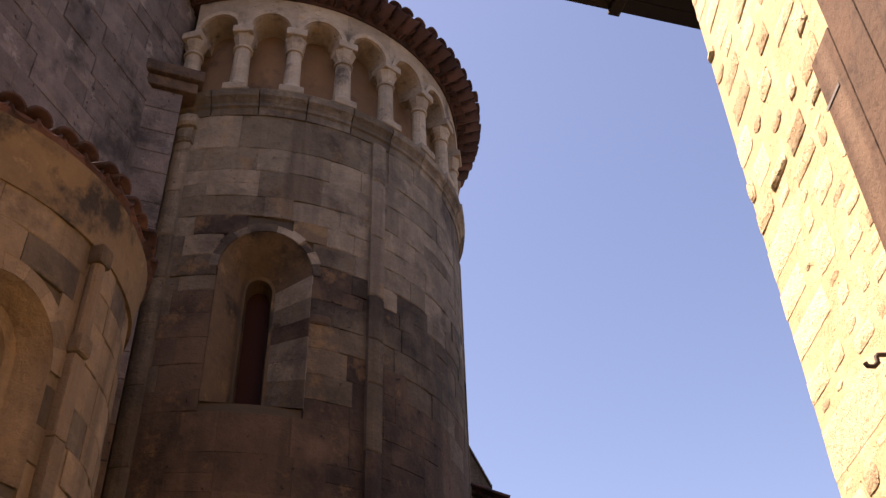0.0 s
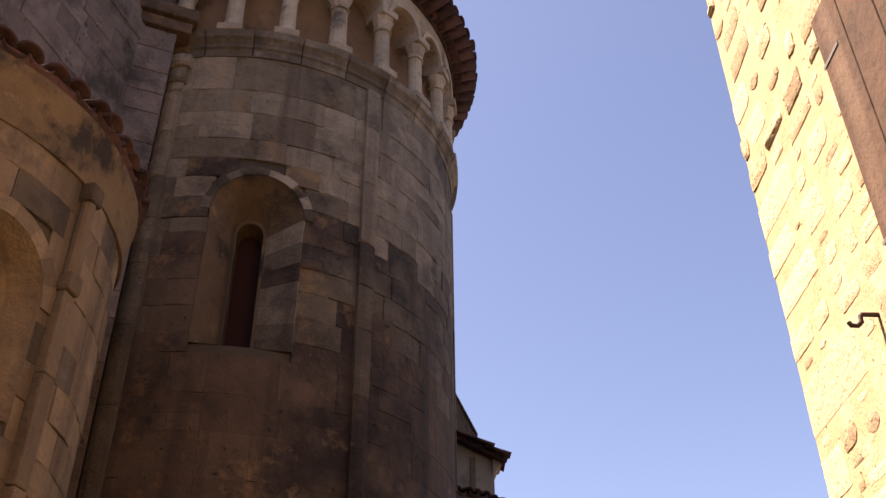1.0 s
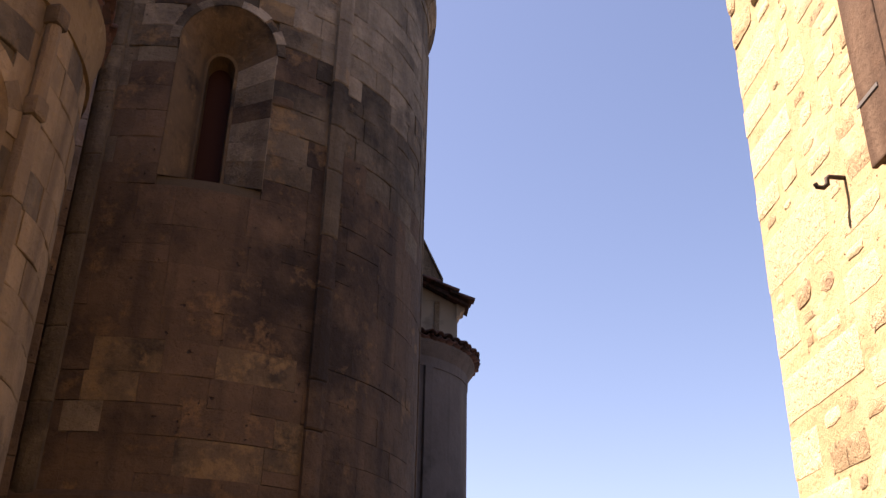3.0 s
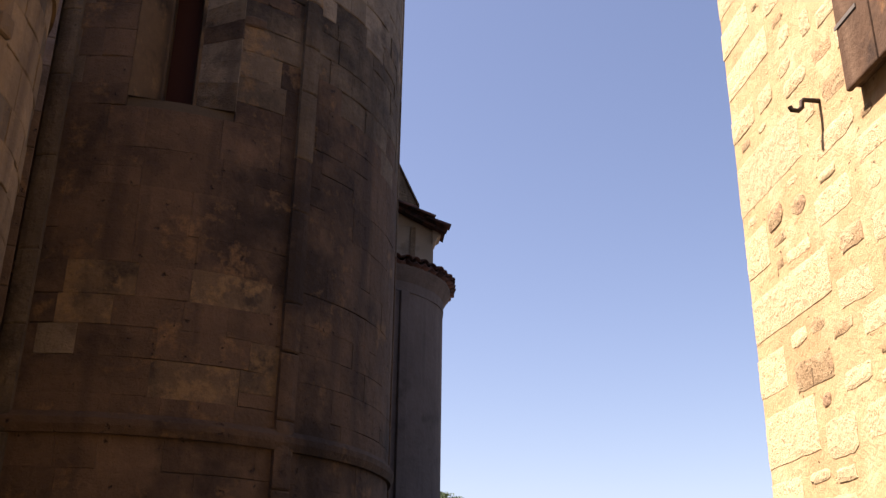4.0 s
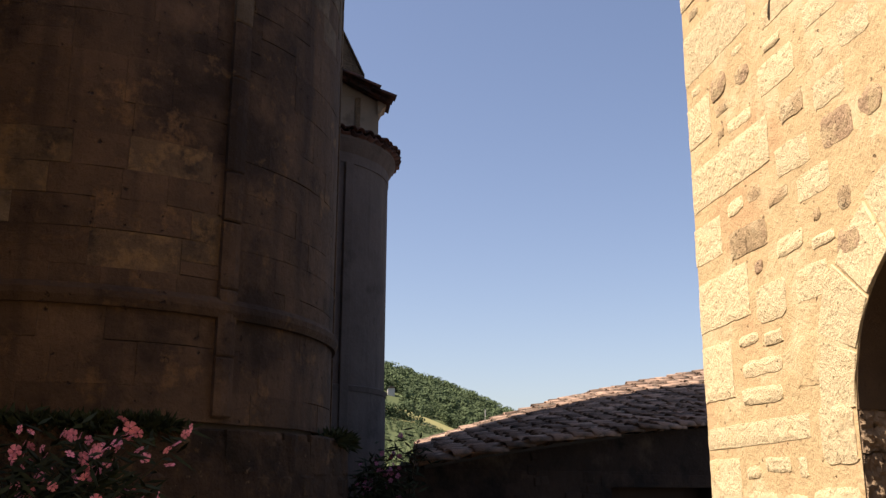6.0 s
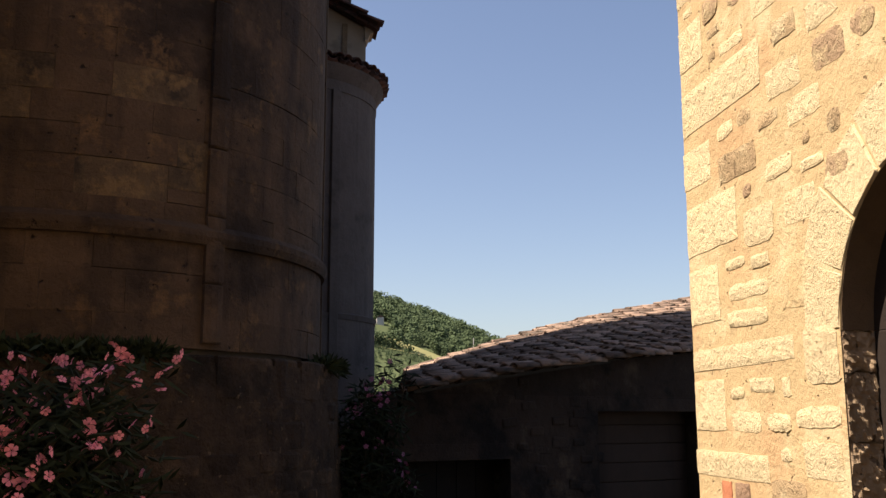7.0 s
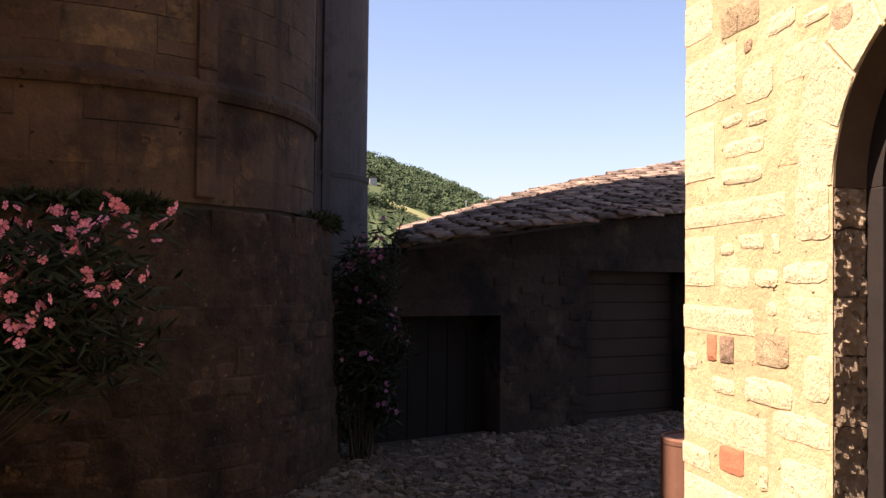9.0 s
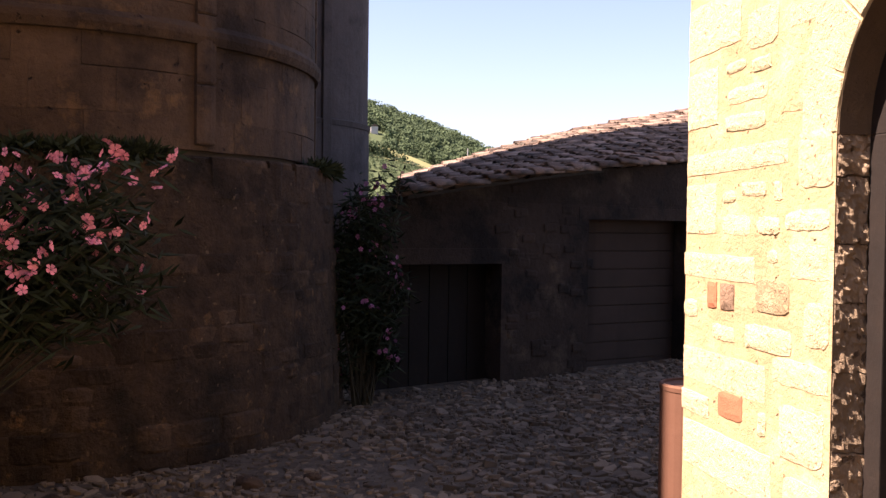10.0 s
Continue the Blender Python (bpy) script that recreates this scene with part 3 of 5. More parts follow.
        rows = [[(-radians(step) * face / 2, spring - 0.02)] * 2 + [(-radians(step) * face / 2, 9.62)] * 2, [(-ra, spring - 0.02)] * 2 + rows[0][2:]] + rows + [[(ra, spring - 0.02)] * 2 + rows[-1][2:], [(radians(step) * face / 2, spring - 0.02)] * 2 + [(radians(step) * face / 2, 9.62)] * 2]
        vr = []
        for row in rows:
            out = []
            for (s, z), r in zip(row, (face, face - depth, face - depth, face)):
                a = radians(mid_a) + s / face
                out.append(bm.verts.new((c.x + r * math.cos(a), c.y + r * math.sin(a), z)))
            vr.append(out)
        for p, q in zip(vr, vr[1:]):
            for j in range(4):
                bm.faces.new((p[j], p[(j + 1) % 4], q[(j + 1) % 4], q[j]))
        bmesh.ops.remove_doubles(bm, verts=bm.verts, dist=0.0005)
        part("arch", bm, arcade_stone, apse)
        # archivolt
        bm = bmesh.new()
        prev = None
        for i in range(15):
            b = radians(186 - 192 * i / 14)
            ring = []
            for h, r in ((ra + 0.005, face - 0.02), (ra + 0.005, face + 0.022), (ra + 0.05, face + 0.028), (ra + 0.052, face - 0.02)):
                a = radians(mid_a) + h * math.cos(b) / face
                ring.append(bm.verts.new((c.x + r * math.cos(a), c.y + r * math.sin(a), spring + 0.02 + h * 1.05 * math.sin(b))))
            if prev:
                for j in range(4):
                    bm.faces.new((prev[j], prev[(j + 1) % 4], ring[(j + 1) % 4], ring[j]))
            prev = ring
        part("archivolt", bm, arcade_stone, apse)
    for k in range(13):
        a = ARC_A + step * k
        thick = rng.uniform(0.072, 0.086)
        p = (c.x + (R_SHAFT - 0.045) * math.cos(radians(a)), c.y + (R_SHAFT - 0.045) * math.sin(radians(a)))
        turn = pose(p[0], p[1], 0, 0, 0, a)
        col = part("colonnette", lathe(bmesh.new(), p, ((0.0, 8.34), (thick + 0.024, 8.34), (thick + 0.028, 8.37), (thick + 0.012, 8.4), (thick + 0.002, 8.42), (thick * 0.92, 8.87), (thick + 0.012, 8.875), (thick + 0.012, 8.9), (0, 8.9)), 0, 360, 14, 0.004), arcade_stone, apse, smooth=False)
        part("base", box(bmesh.new(), -0.12, 0.12, -0.115, 0.115, 8.261, 8.345, turn, 0.015), arcade_stone, col)
        bm = bmesh.new()
        prof = [(-0.072, 8.895), (-0.075, 8.94), (-0.092, 9.02), (-0.1, 9.06)]
        rings = []
        for w, z in prof:
            w = -w * rng.uniform(0.95, 1.08)
            rings.append([bm.verts.new(turn @ Vector((w * math.cos(t) * (1.12 if z > 9.0 else 1), w * math.sin(t) * (1.12 if z > 9.0 else 1), z))) for t in [radians(22.5 + 45 * i) for i in range(8)]])
        for p_, q_ in zip(rings, rings[1:]):
            for j in range(8):
                bm.faces.new((p_[j], p_[(j + 1) % 8], q_[(j + 1) % 8], q_[j]))
        bm.faces.new(rings[0]), bm.faces.new(list(reversed(rings[-1])))
        part("capital", bm, arcade_stone, col)
        part("abacus", box(bmesh.new(), -0.11, 0.125, -0.1, 0.1, 9.06, 9.15, turn, 0.012), arcade_stone, col)

    # eave of tiles in rows, each row further out
    roof = part("roof", lathe(bmesh.new(), c, ((0.0, 10.45), (0.0, 9.62), (R_SHAFT + 0.04, 9.62), (R_SHAFT + 0.06, 9.68), (R_SHAFT + 0.24, 9.74)), A_LEFT, A_RIGHT, 48), old_tile, apse, "dark terracotta tiles laid in rows")
    cover = tile_mesh("tile", old_tile, 0.5, 0.062, 0.078)
    n = 42
    for row, (r, z) in enumerate(((R_SHAFT + 0.13, 9.63), (R_SHAFT + 0.21, 9.685), (R_SHAFT + 0.315, 9.74))):
        for k in range(n + 1):
            a = A_LEFT + 180 / n * (k + 0.5 * (row % 2)) + rng.uniform(-0.5, 0.5)
            m = pose(c.x + r * math.cos(radians(a)), c.y + r * math.sin(radians(a)), z, 0, 0, a) @ pose(rng.uniform(-0.02, 0.02), 0, 0, rng.uniform(-3, 3), 8 + 6 * (row == 2), rng.uniform(-2, 2))
            piece("tile", cover, m, roof)
            if row == 2:
                m2 = pose(c.x + (r - 0.02) * math.cos(radians(a + 2.5)), c.y + (r - 0.02) * math.sin(radians(a + 2.5)), z + 0.02, 0, 0, a + 2.5) @ pose(0, 0, 0, 180, -14, 0)
                piece("tile", cover, m2, roof)

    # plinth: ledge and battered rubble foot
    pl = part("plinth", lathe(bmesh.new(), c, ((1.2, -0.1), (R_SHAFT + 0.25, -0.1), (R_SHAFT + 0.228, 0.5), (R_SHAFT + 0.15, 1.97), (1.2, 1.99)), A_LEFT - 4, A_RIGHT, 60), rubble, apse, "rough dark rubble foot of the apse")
    z = 0.1
    while z < 1.96:
        top = min(z + rng.uniform(0.1, 0.2), 2.0)
        if 2.0 - top < 0.1:
            top = 2.02
        rr = R_SHAFT + 0.255 - 0.1 * ((z + top) / 2 - 0.1) / 1.9
        a = A_LEFT - 2
        while a < 14:
            b = a + math.degrees(rng.uniform(0.12, 0.38) / rr)
            cut = z + (top - z) * rng.uniform(0.35, 0.65) if rng.random() < 0.25 and top - z > 0.18 else top
            for lo, hi in ((z, cut), (cut, top)):
                if hi - lo > 0.02:
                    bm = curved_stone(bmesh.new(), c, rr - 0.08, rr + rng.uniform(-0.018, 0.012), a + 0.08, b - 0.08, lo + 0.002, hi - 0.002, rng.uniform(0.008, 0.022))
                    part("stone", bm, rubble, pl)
            a = b
        z = top
    return apse


build_apse()


# ---- side apses ----
def build_side_apse(c, r, z_eave, a0, a1, win_a, column_a, label, foot=0.0, pale=0.85, overhang=0.11, string=None):
    ap = thing("side_apse", (c[0], c[1], foot), label, "apse", "side apses of the church")
    half_w, sill, spring = 0.345, z_eave - 1.8, z_eave - 1.19
    top_z = z_eave - 0.36
    # mortar core, open where the window stands
    rc = r - 0.025 if pale else r
    stops = {a0 + (a1 - a0) * i / 48 for i in range(49)}
    wdeg = math.degrees(half_w / r)
    if win_a is not None:
        stops = {a for a in stops if abs(a - win_a) > wdeg + 0.5} | {win_a + wdeg * math.sin(radians(15 * k)) for k in range(-6, 7)}
    stops = sorted(stops)

    def at(a, rad, z):
        return (c[0] + rad * math.cos(radians(a)), c[1] + rad * math.sin(radians(a)), z)

    def arch_z(a):
        return spring + half_w * math.sqrt(max(0, 1 - ((a - win_a) / wdeg) ** 2))

    verts, faces = [], []
    for a, b in zip(stops, stops[1:]):
        bands = [((foot - 0.2, foot - 0.2), (top_z, top_z))]
        if win_a is not None and abs((a + b) / 2 - win_a) < wdeg:
            bands = [((foot - 0.2, foot - 0.2), (sill, sill)), ((arch_z(a), arch_z(b)), (top_z, top_z))]
        for lo, hi in bands:
            k = len(verts)
            verts += [at(a, rc, lo[0]), at(b, rc, lo[1]), at(b, rc, hi[1]), at(a, rc, hi[0])]
            faces.append((k, k + 1, k + 2, k + 3))
        k = len(verts)
        verts += [at(a, r - 0.6, foot - 0.2), at(b, r - 0.6, foot - 0.2), at(b, r - 0.6, top_z), at(a, r - 0.6, top_z)]
        faces.append((k, k + 1, k + 2, k + 3))
    wall = raw("apse_wall", verts, faces, joint if pale else far_stone, ap)
    z = max(foot, z_eave - 4.6) if pale else top_z
    while z < top_z - 0.06:
        top = min(z + rng.uniform(0.17, 0.28), top_z)
        if top_z - top < 0.1:
            top = top_z
        spans = [(a0, a1)]
        if win_a is not None and top > sill + 0.02 and z < spring + half_w:
            hh = max(0, z - spring)
            half = math.degrees(math.sqrt(max(0, (half_w + 0.01) ** 2 - hh * hh)) / r)
            spans = [(a0, win_a - half), (win_a + half, a1)]
        for s0, s1 in spans:
            a = s0
            while a < s1 - 0.5:
                b = a + math.degrees(rng.uniform(0.2, 0.48) / r)
                if s1 - b < 6:
                    b = s1
                part("stone", curved_stone(bmesh.new(), c, r - 0.05, r + rng.uniform(-0.007, 0.004), a + 0.08, b - 0.08, z + 0.0015, top - 0.0015, rng.uniform(0.003, 0.008)), apse_gold if rng.random() < pale else ashlar_mid, wall)
                a = b
        z = top
    if win_a is not None:
        win = part("window", bmesh.new(), joint, ap)

        def ring(bm, half, zs, zp, rad):
            pts = [(-half, zs)] + [(-half * math.cos(radians(15 * i)), zp + half * math.sin(radians(15 * i))) for i in range(13)] + [(half, zs)]
            return [bm.verts.new((c[0] + rad * math.cos(radians(win_a) + s / r), c[1] + rad * math.sin(radians(win_a) + s / r), zz)) for s, zz in pts]

        bm = bmesh.new()
        rs = [ring(bm, half_w, sill, spring, r + 0.004), ring(bm, 0.27, sill + 0.03, spring + 0.02, r - 0.16), ring(bm, 0.2, sill + 0.03, spring + 0.02, r - 0.165), ring(bm, 0.1, sill + 0.1, spring + 0.02, r - 0.42), ring(bm, 0.1, sill + 0.1, spring + 0.02, r - 0.5)]
        for p, q in zip(rs, rs[1:]):
            for i in range(len(p) - 1):
                bm.faces.new((p[i], p[i + 1], q[i + 1], q[i]))
            bm.faces.new((p[-1], p[0], q[0], q[-1]))
        part("reveal", bm, apse_gold, win)
        bm = bmesh.new()
        bm.faces.new(ring(bm, 0.11, sill + 0.08, spring + 0.02, r - 0.48))
        part("pane", bm, glass_dark, win, "dark reddish window pane")
        for k in range(9):
            b0, b1 = 20 * k + 0.15, 20 * (k + 1) - 0.15
            bm = bmesh.new()
            h1 = half_w + rng.uniform(0.09, 0.11)
            fr, bk = [], []
            for h, b in ((half_w + 0.002, b0), (h1, b0), (h1, (b0 + b1) / 2), (h1, b1), (half_w + 0.002, b1), (half_w + 0.002, (b0 + b1) / 2)):
                a, zz = win_a - math.degrees(h * math.cos(radians(b)) / r), spring + h * math.sin(radians(b))
                fr.append(bm.verts.new(at(a, r + 0.004, zz)))
                bk.append(bm.verts.new(at(a, r - 0.06, zz)))
            bm.faces.new(fr)
            for i in range(6):
                bm.faces.new((fr[i], fr[(i + 1) % 6], bk[(i + 1) % 6], bk[i]))
            part("voussoir", bm, apse_gold, win)
    # corbelled plaster cornice
    ledge = overhang * 0.6
    part("cornice", lathe(bmesh.new(), c, ((0.2, z_eave - 0.37), (r + 0.01, z_eave - 0.37), (r + 0.014, z_eave - 0.22), (r + ledge * 0.5, z_eave - 0.15), (r + ledge, z_eave - 0.04), (r + ledge, z_eave), (0.2, z_eave)), a0, a1, 40, 0.012), cornice_plaster if pale else far_stone, ap, "ochre stained plaster cornice" if pale else "grey stone cornice")
    for a in column_a:
        p = (c[0] + (r + 0.02) * math.cos(radians(a)), c[1] + (r + 0.02) * math.sin(radians(a)))
        if not pale:
            part("pilaster", box(bmesh.new(), -0.06, 0.03, -0.07, 0.07, foot, z_eave - 0.372, pose(p[0], p[1], 0, 0, 0, a), 0.012), far_stone, ap)
            continue
        col = part("half_column", lathe(bmesh.new(), p, ((0, z_eave - 0.93), (0.046, z_eave - 0.93), (0.04, z_eave - 0.48), (0, z_eave - 0.48)), 0, 360, 12), apse_gold, ap)
        part("capital", box(bmesh.new(), -0.05, 0.05, -0.055, 0.055, z_eave - 0.48, z_eave - 0.36, pose(p[0], p[1], 0, 0, 0, a), 0.02), ochre, col)
        part("base", box(bmesh.new(), -0.05, 0.05, -0.055, 0.055, z_eave - 1.04, z_eave - 0.93, pose(p[0], p[1], 0, 0, 0, a), 0.02), apse_gold, col)
        z = z_eave - 1.042
        while z > foot + 0.1:
            low = max(foot, z - rng.uniform(0.3, 0.6))
            part("lower_strip", box(bmesh.new(), -0.06, 0.03, -0.05, 0.05, low, z - 0.004, pose(p[0], p[1], 0, 0, 0, a), 0.012), apse_gold, col)
            z = low
    if string is not None:
        part("string_course", lathe(bmesh.new(), c, ((r - 0.05, string - 0.05), (r + 0.03, string - 0.05), (r + 0.045, string + 0.02), (r - 0.05, string + 0.06)), a0, a1, 40, 0.008), far_stone, ap)
        part("foot", lathe(bmesh.new(), c, ((r - 0.05, foot - 0.1), (r + 0.04, foot - 0.1), (r + 0.02, string - 0.052), (r - 0.05, string - 0.052)), a0, a1, 40, 0.012), far_stone, ap)
    roof = part("roof", lathe(bmesh.new(), c, ((0.0, z_eave + 0.6), (0.0, z_eave + 0.002), (r + ledge - 0.01, z_eave + 0.002), (r + ledge, z_eave + 0.05)), a0, a1, 40), old_tile, ap, "terracotta tiles with scalloped edge")
    cover = tile_mesh("tile", old_tile, 0.45, 0.06, 0.08)
    n = int((a1 - a0) * math.pi / 180 * (r + 0.2) / 0.17)
    for k in range(n + 1):
        a = a0 + (a1 - a0) * k / n + rng.uniform(-1, 1)
        rr = r + overhang + rng.uniform(-0.02, 0.015)
        piece("tile", cover, Matrix.Translation(at(a, rr, z_eave + 0.06)) @ pose(0, 0, 0, 0, 0, a) @ pose(0, 0, 0, rng.uniform(-5, 5), 16, rng.uniform(-4, 4)), roof)
        a += (a1 - a0) / n / 2
        piece("tile", cover, Matrix.Translation(at(a, rr - 0.02, z_eave + 0.075)) @ pose(0, 0, 0, 0, 0, a) @ pose(0, 0, 0, 180, -16, rng.uniform(-4, 4)), roof)
    return ap


build_side_apse((-3.156, 4.433), 1.4, 5.33, -118, 72, -33, (-13.4,), "small near apse of pale stone with scalloped tile eave", overhang=0.07)
build_side_apse((0.0, 14.2), 1.335, 6.55, -108, 72, None, (-60,), "small far apse of grey stone with tiled eave", pale=0.0, overhang=0.19, string=3.0)


# ---- the church's end wall ----
def slab(bm, p, q, thick, z0, z1):
    """An upright slab from p to q in plan, thick to the left of the way from p to q."""
    p, q = Vector((*p, 0)), Vector((*q, 0))
    w = (q - p).normalized()
    s = Vector((-w.y, w.x, 0)) * thick
    prism(bm, [(0, 0), ((q - p).length, 0), ((q - p).length, thick), (0, thick)], Matrix.Translation((p.x, p.y, z0)) @ Matrix((w, Vector((-w.y, w.x, 0)), Vector((0, 0, 1)))).transposed().to_4x4(), z1 - z0)
    return bm


def build_end_wall():
    base = Vector((APSE.x, APSE.y, 0))
    p, q = base - WALL_WAY * 10.5, base - WALL_WAY * 1.55
    low = part("wall_aisle", slab(bmesh.new(), p.xy, (base - WALL_WAY * 4.25).xy, 0.9, -0.2, 6.6), ashlar, None, "lower limestone wall of the church aisle")
    tagged(low, category="wall", kind="structure")
    wall = part("wall_church", slab(bmesh.new(), (base - WALL_WAY * 4.24).xy, q.xy, 0.9, -0.2, 10.0), joint, None, "purple-grey limestone end wall of the church")
    tagged(wall, category="wall", kind="structure")
    z = 5.2
    while z < 9.95:
        top = min(z + rng.uniform(0.16, 0.28), 10.0)
        s = 1.95 + rng.uniform(0, 0.1)
        while s < 4.2:
            e = min(s + rng.uniform(0.2, 0.5), 4.22)
            m = Matrix.Translation(base - WALL_WAY * e) @ Matrix((WALL_WAY, Vector((0, 0, 1)), OUT_WAY)).transposed().to_4x4()
            bm = box(bmesh.new(), 0.001, e - s - 0.001, z + 0.001, top - 0.001, -0.02, 0.02 + rng.uniform(0, 0.014), m, rng.uniform(0.003, 0.009))
            part("stone", bm, ashlar_grey, wall)
            s = e
        z = top
    pier_at = pose(-2.29, 5.93, 0, 0, 0, 21)
    pier = part("corner_pier", box(bmesh.new(), -0.2, 0.1, -0.12, 0.6, 0.0, 8.1, pier_at, 0.01), joint, wall)
    z = 0.4
    while z < 8.05:
        top = min(z + rng.uniform(0.22, 0.36), 8.11)
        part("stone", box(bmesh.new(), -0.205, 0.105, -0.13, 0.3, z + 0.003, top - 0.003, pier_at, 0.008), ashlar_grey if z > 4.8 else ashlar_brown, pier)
        z = top
    part("moulding", box(bmesh.new(), -0.24, 0.22, -0.17, 0.4, 8.113, 8.235, pier_at, 0.012), ashlar_brown, pier)
    part("moulding", box(bmesh.new(), -0.28, 0.26, -0.22, 0.4, 8.238, 8.37, pier_at, 0.02), ashlar_brown, pier)
    # hidden by the apse; height chosen for the shadow on the shed roof
    far = part("wall_nave", slab(bmesh.new(), (base + WALL_WAY * 1.95).xy, (base + WALL_WAY * 6.8).xy, 0.8, -0.2, 13.0), ashlar, None, "unseen church wall behind the apse, raised to shade the shed")
    tagged(far, category="wall", kind="structure")
    # unseen mass added behind the apse, only to throw shadow on the shed roof
    shadow_mass = part("wall_crossing", box(bmesh.new(), -5.0, -1.75, 10.6, 15.2, -0.2, 17.0), ashlar, None, "unseen tall mass added to shade the shed roof")
    tagged(shadow_mass, category="wall", kind="structure")


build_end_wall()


def build_far_block():
    """The raised wall over the far apse: pale wall, flared cornice, a tiled slope that falls outwards, raking gable behind."""
    b = thing("church_aisle", (0.2, 14.9, 0.1), "pale aisle wall with sloping tiled eave and raking gable", "church")
    EX, EZ, TX, TZ = 1.35, 7.38, 0.69, 7.72      # the slope's foot and a point up it
    WX = 1.14                                    # corner of the wall
    GX, GZ, KX, KZ = 0.93, 8.13, 0.63, 8.77      # two points of the gable's rake
    part("wall", box(bmesh.new(), -1.6, WX, 13.75, 15.2, -0.1, EZ + 0.12), pale_plaster, b)
    part("pilaster", box(bmesh.new(), WX - 0.36, WX - 0.28, 13.72, 13.749, 6.3, EZ + 0.1, None, 0.008), ashlar_mid, b)
    upright = Matrix(((1, 0, 0), (0, 0, 1), (0, 1, 0))).transposed().to_4x4()
    slope = (EZ - TZ) / (EX - TX)

    def line(x, up=0.0):
        return TZ + slope * (x - TX) + up

    flare = [(WX - 0.02, EZ - 0.16), (WX + 0.03, EZ - 0.13), (WX + 0.06, EZ - 0.06), (EX - 0.1, EZ - 0.03), (EX - 0.1, line(EX - 0.1, -0.05)), (WX - 0.02, line(WX - 0.02, -0.05))]
    part("cornice", prism(bmesh.new(), flare, Matrix.Translation((0, 13.7, 0)) @ upright, 0.34), pale_plaster, b, "flared plaster cornice")
    part("wall_top", prism(bmesh.new(), [(-1.6, EZ + 0.122), (WX - 0.022, EZ + 0.122), (WX - 0.022, line(WX, -0.05)), (-1.6, line(-1.6, -0.05))], Matrix.Translation((0, 13.75, 0)) @ upright, 1.45), pale_plaster, b)
    roof = part("roof", prism(bmesh.new(), [(-1.6, line(-1.6, -0.045)), (EX - 0.04, line(EX - 0.04, -0.045)), (EX - 0.04, line(EX - 0.04)), (-1.6, line(-1.6))], Matrix.Translation((0, 13.6, 0)) @ upright, 0.4), old_tile, b, "terracotta tiles")
    cover = tile_mesh("tile", old_tile, 0.4, 0.07, 0.088)
    tilt = math.degrees(math.atan(-slope))
    for row in range(2):
        for k in range(8):
            x = EX + 0.02 - 0.27 * k + rng.uniform(-0.03, 0.03)
            piece("tile", cover, pose(x, 13.5 + 0.2 * row, line(x, 0.02 + rng.uniform(-0.01, 0.02)), rng.uniform(-4, 4), tilt - 6, rng.uniform(-5, 5)), roof)
    bm = prism(bmesh.new(), [(-1.6, 6.9), (GX, 6.9), (GX, GZ), (KX, KZ), (-0.9, KZ + (KZ - GZ) / (GX - KX) * (KX + 0.9)), (-1.6, KZ + (KZ - GZ) / (GX - KX) * (KX + 0.9))], Matrix.Translation((0, 14.4, 0)) @ upright, 0.78)
    part("gable", bm, ashlar_mid, b)
    bm = bmesh.new()
    rise = (KZ - GZ) / (GX - KX)
    prism(bm, [(GX + 0.02, GZ - 0.02), (GX + 0.02, GZ + 0.03), (-0.9, GZ + 0.05 + rise * (GX + 0.9)), (-0.9, GZ + rise * (GX + 0.9))], Matrix.Translation((0, 14.36, 0)) @ upright, 0.84)
    part("coping", bm, ashlar_mid, b)


build_far_block()

# ---- the stone house ----
HX, HY = 1.54, 3.42          # its lane face and its far corner
DOOR0, DOOR1, SPRING = 1.54, 2.455, 1.86
HOUSE_TOP = 6.75


def arch_top(y):
    r = (DOOR1 - DOOR0) / 2
    return SPRING + math.sqrt(max(0, r * r - (y - (DOOR0 + DOOR1) / 2) ** 2))


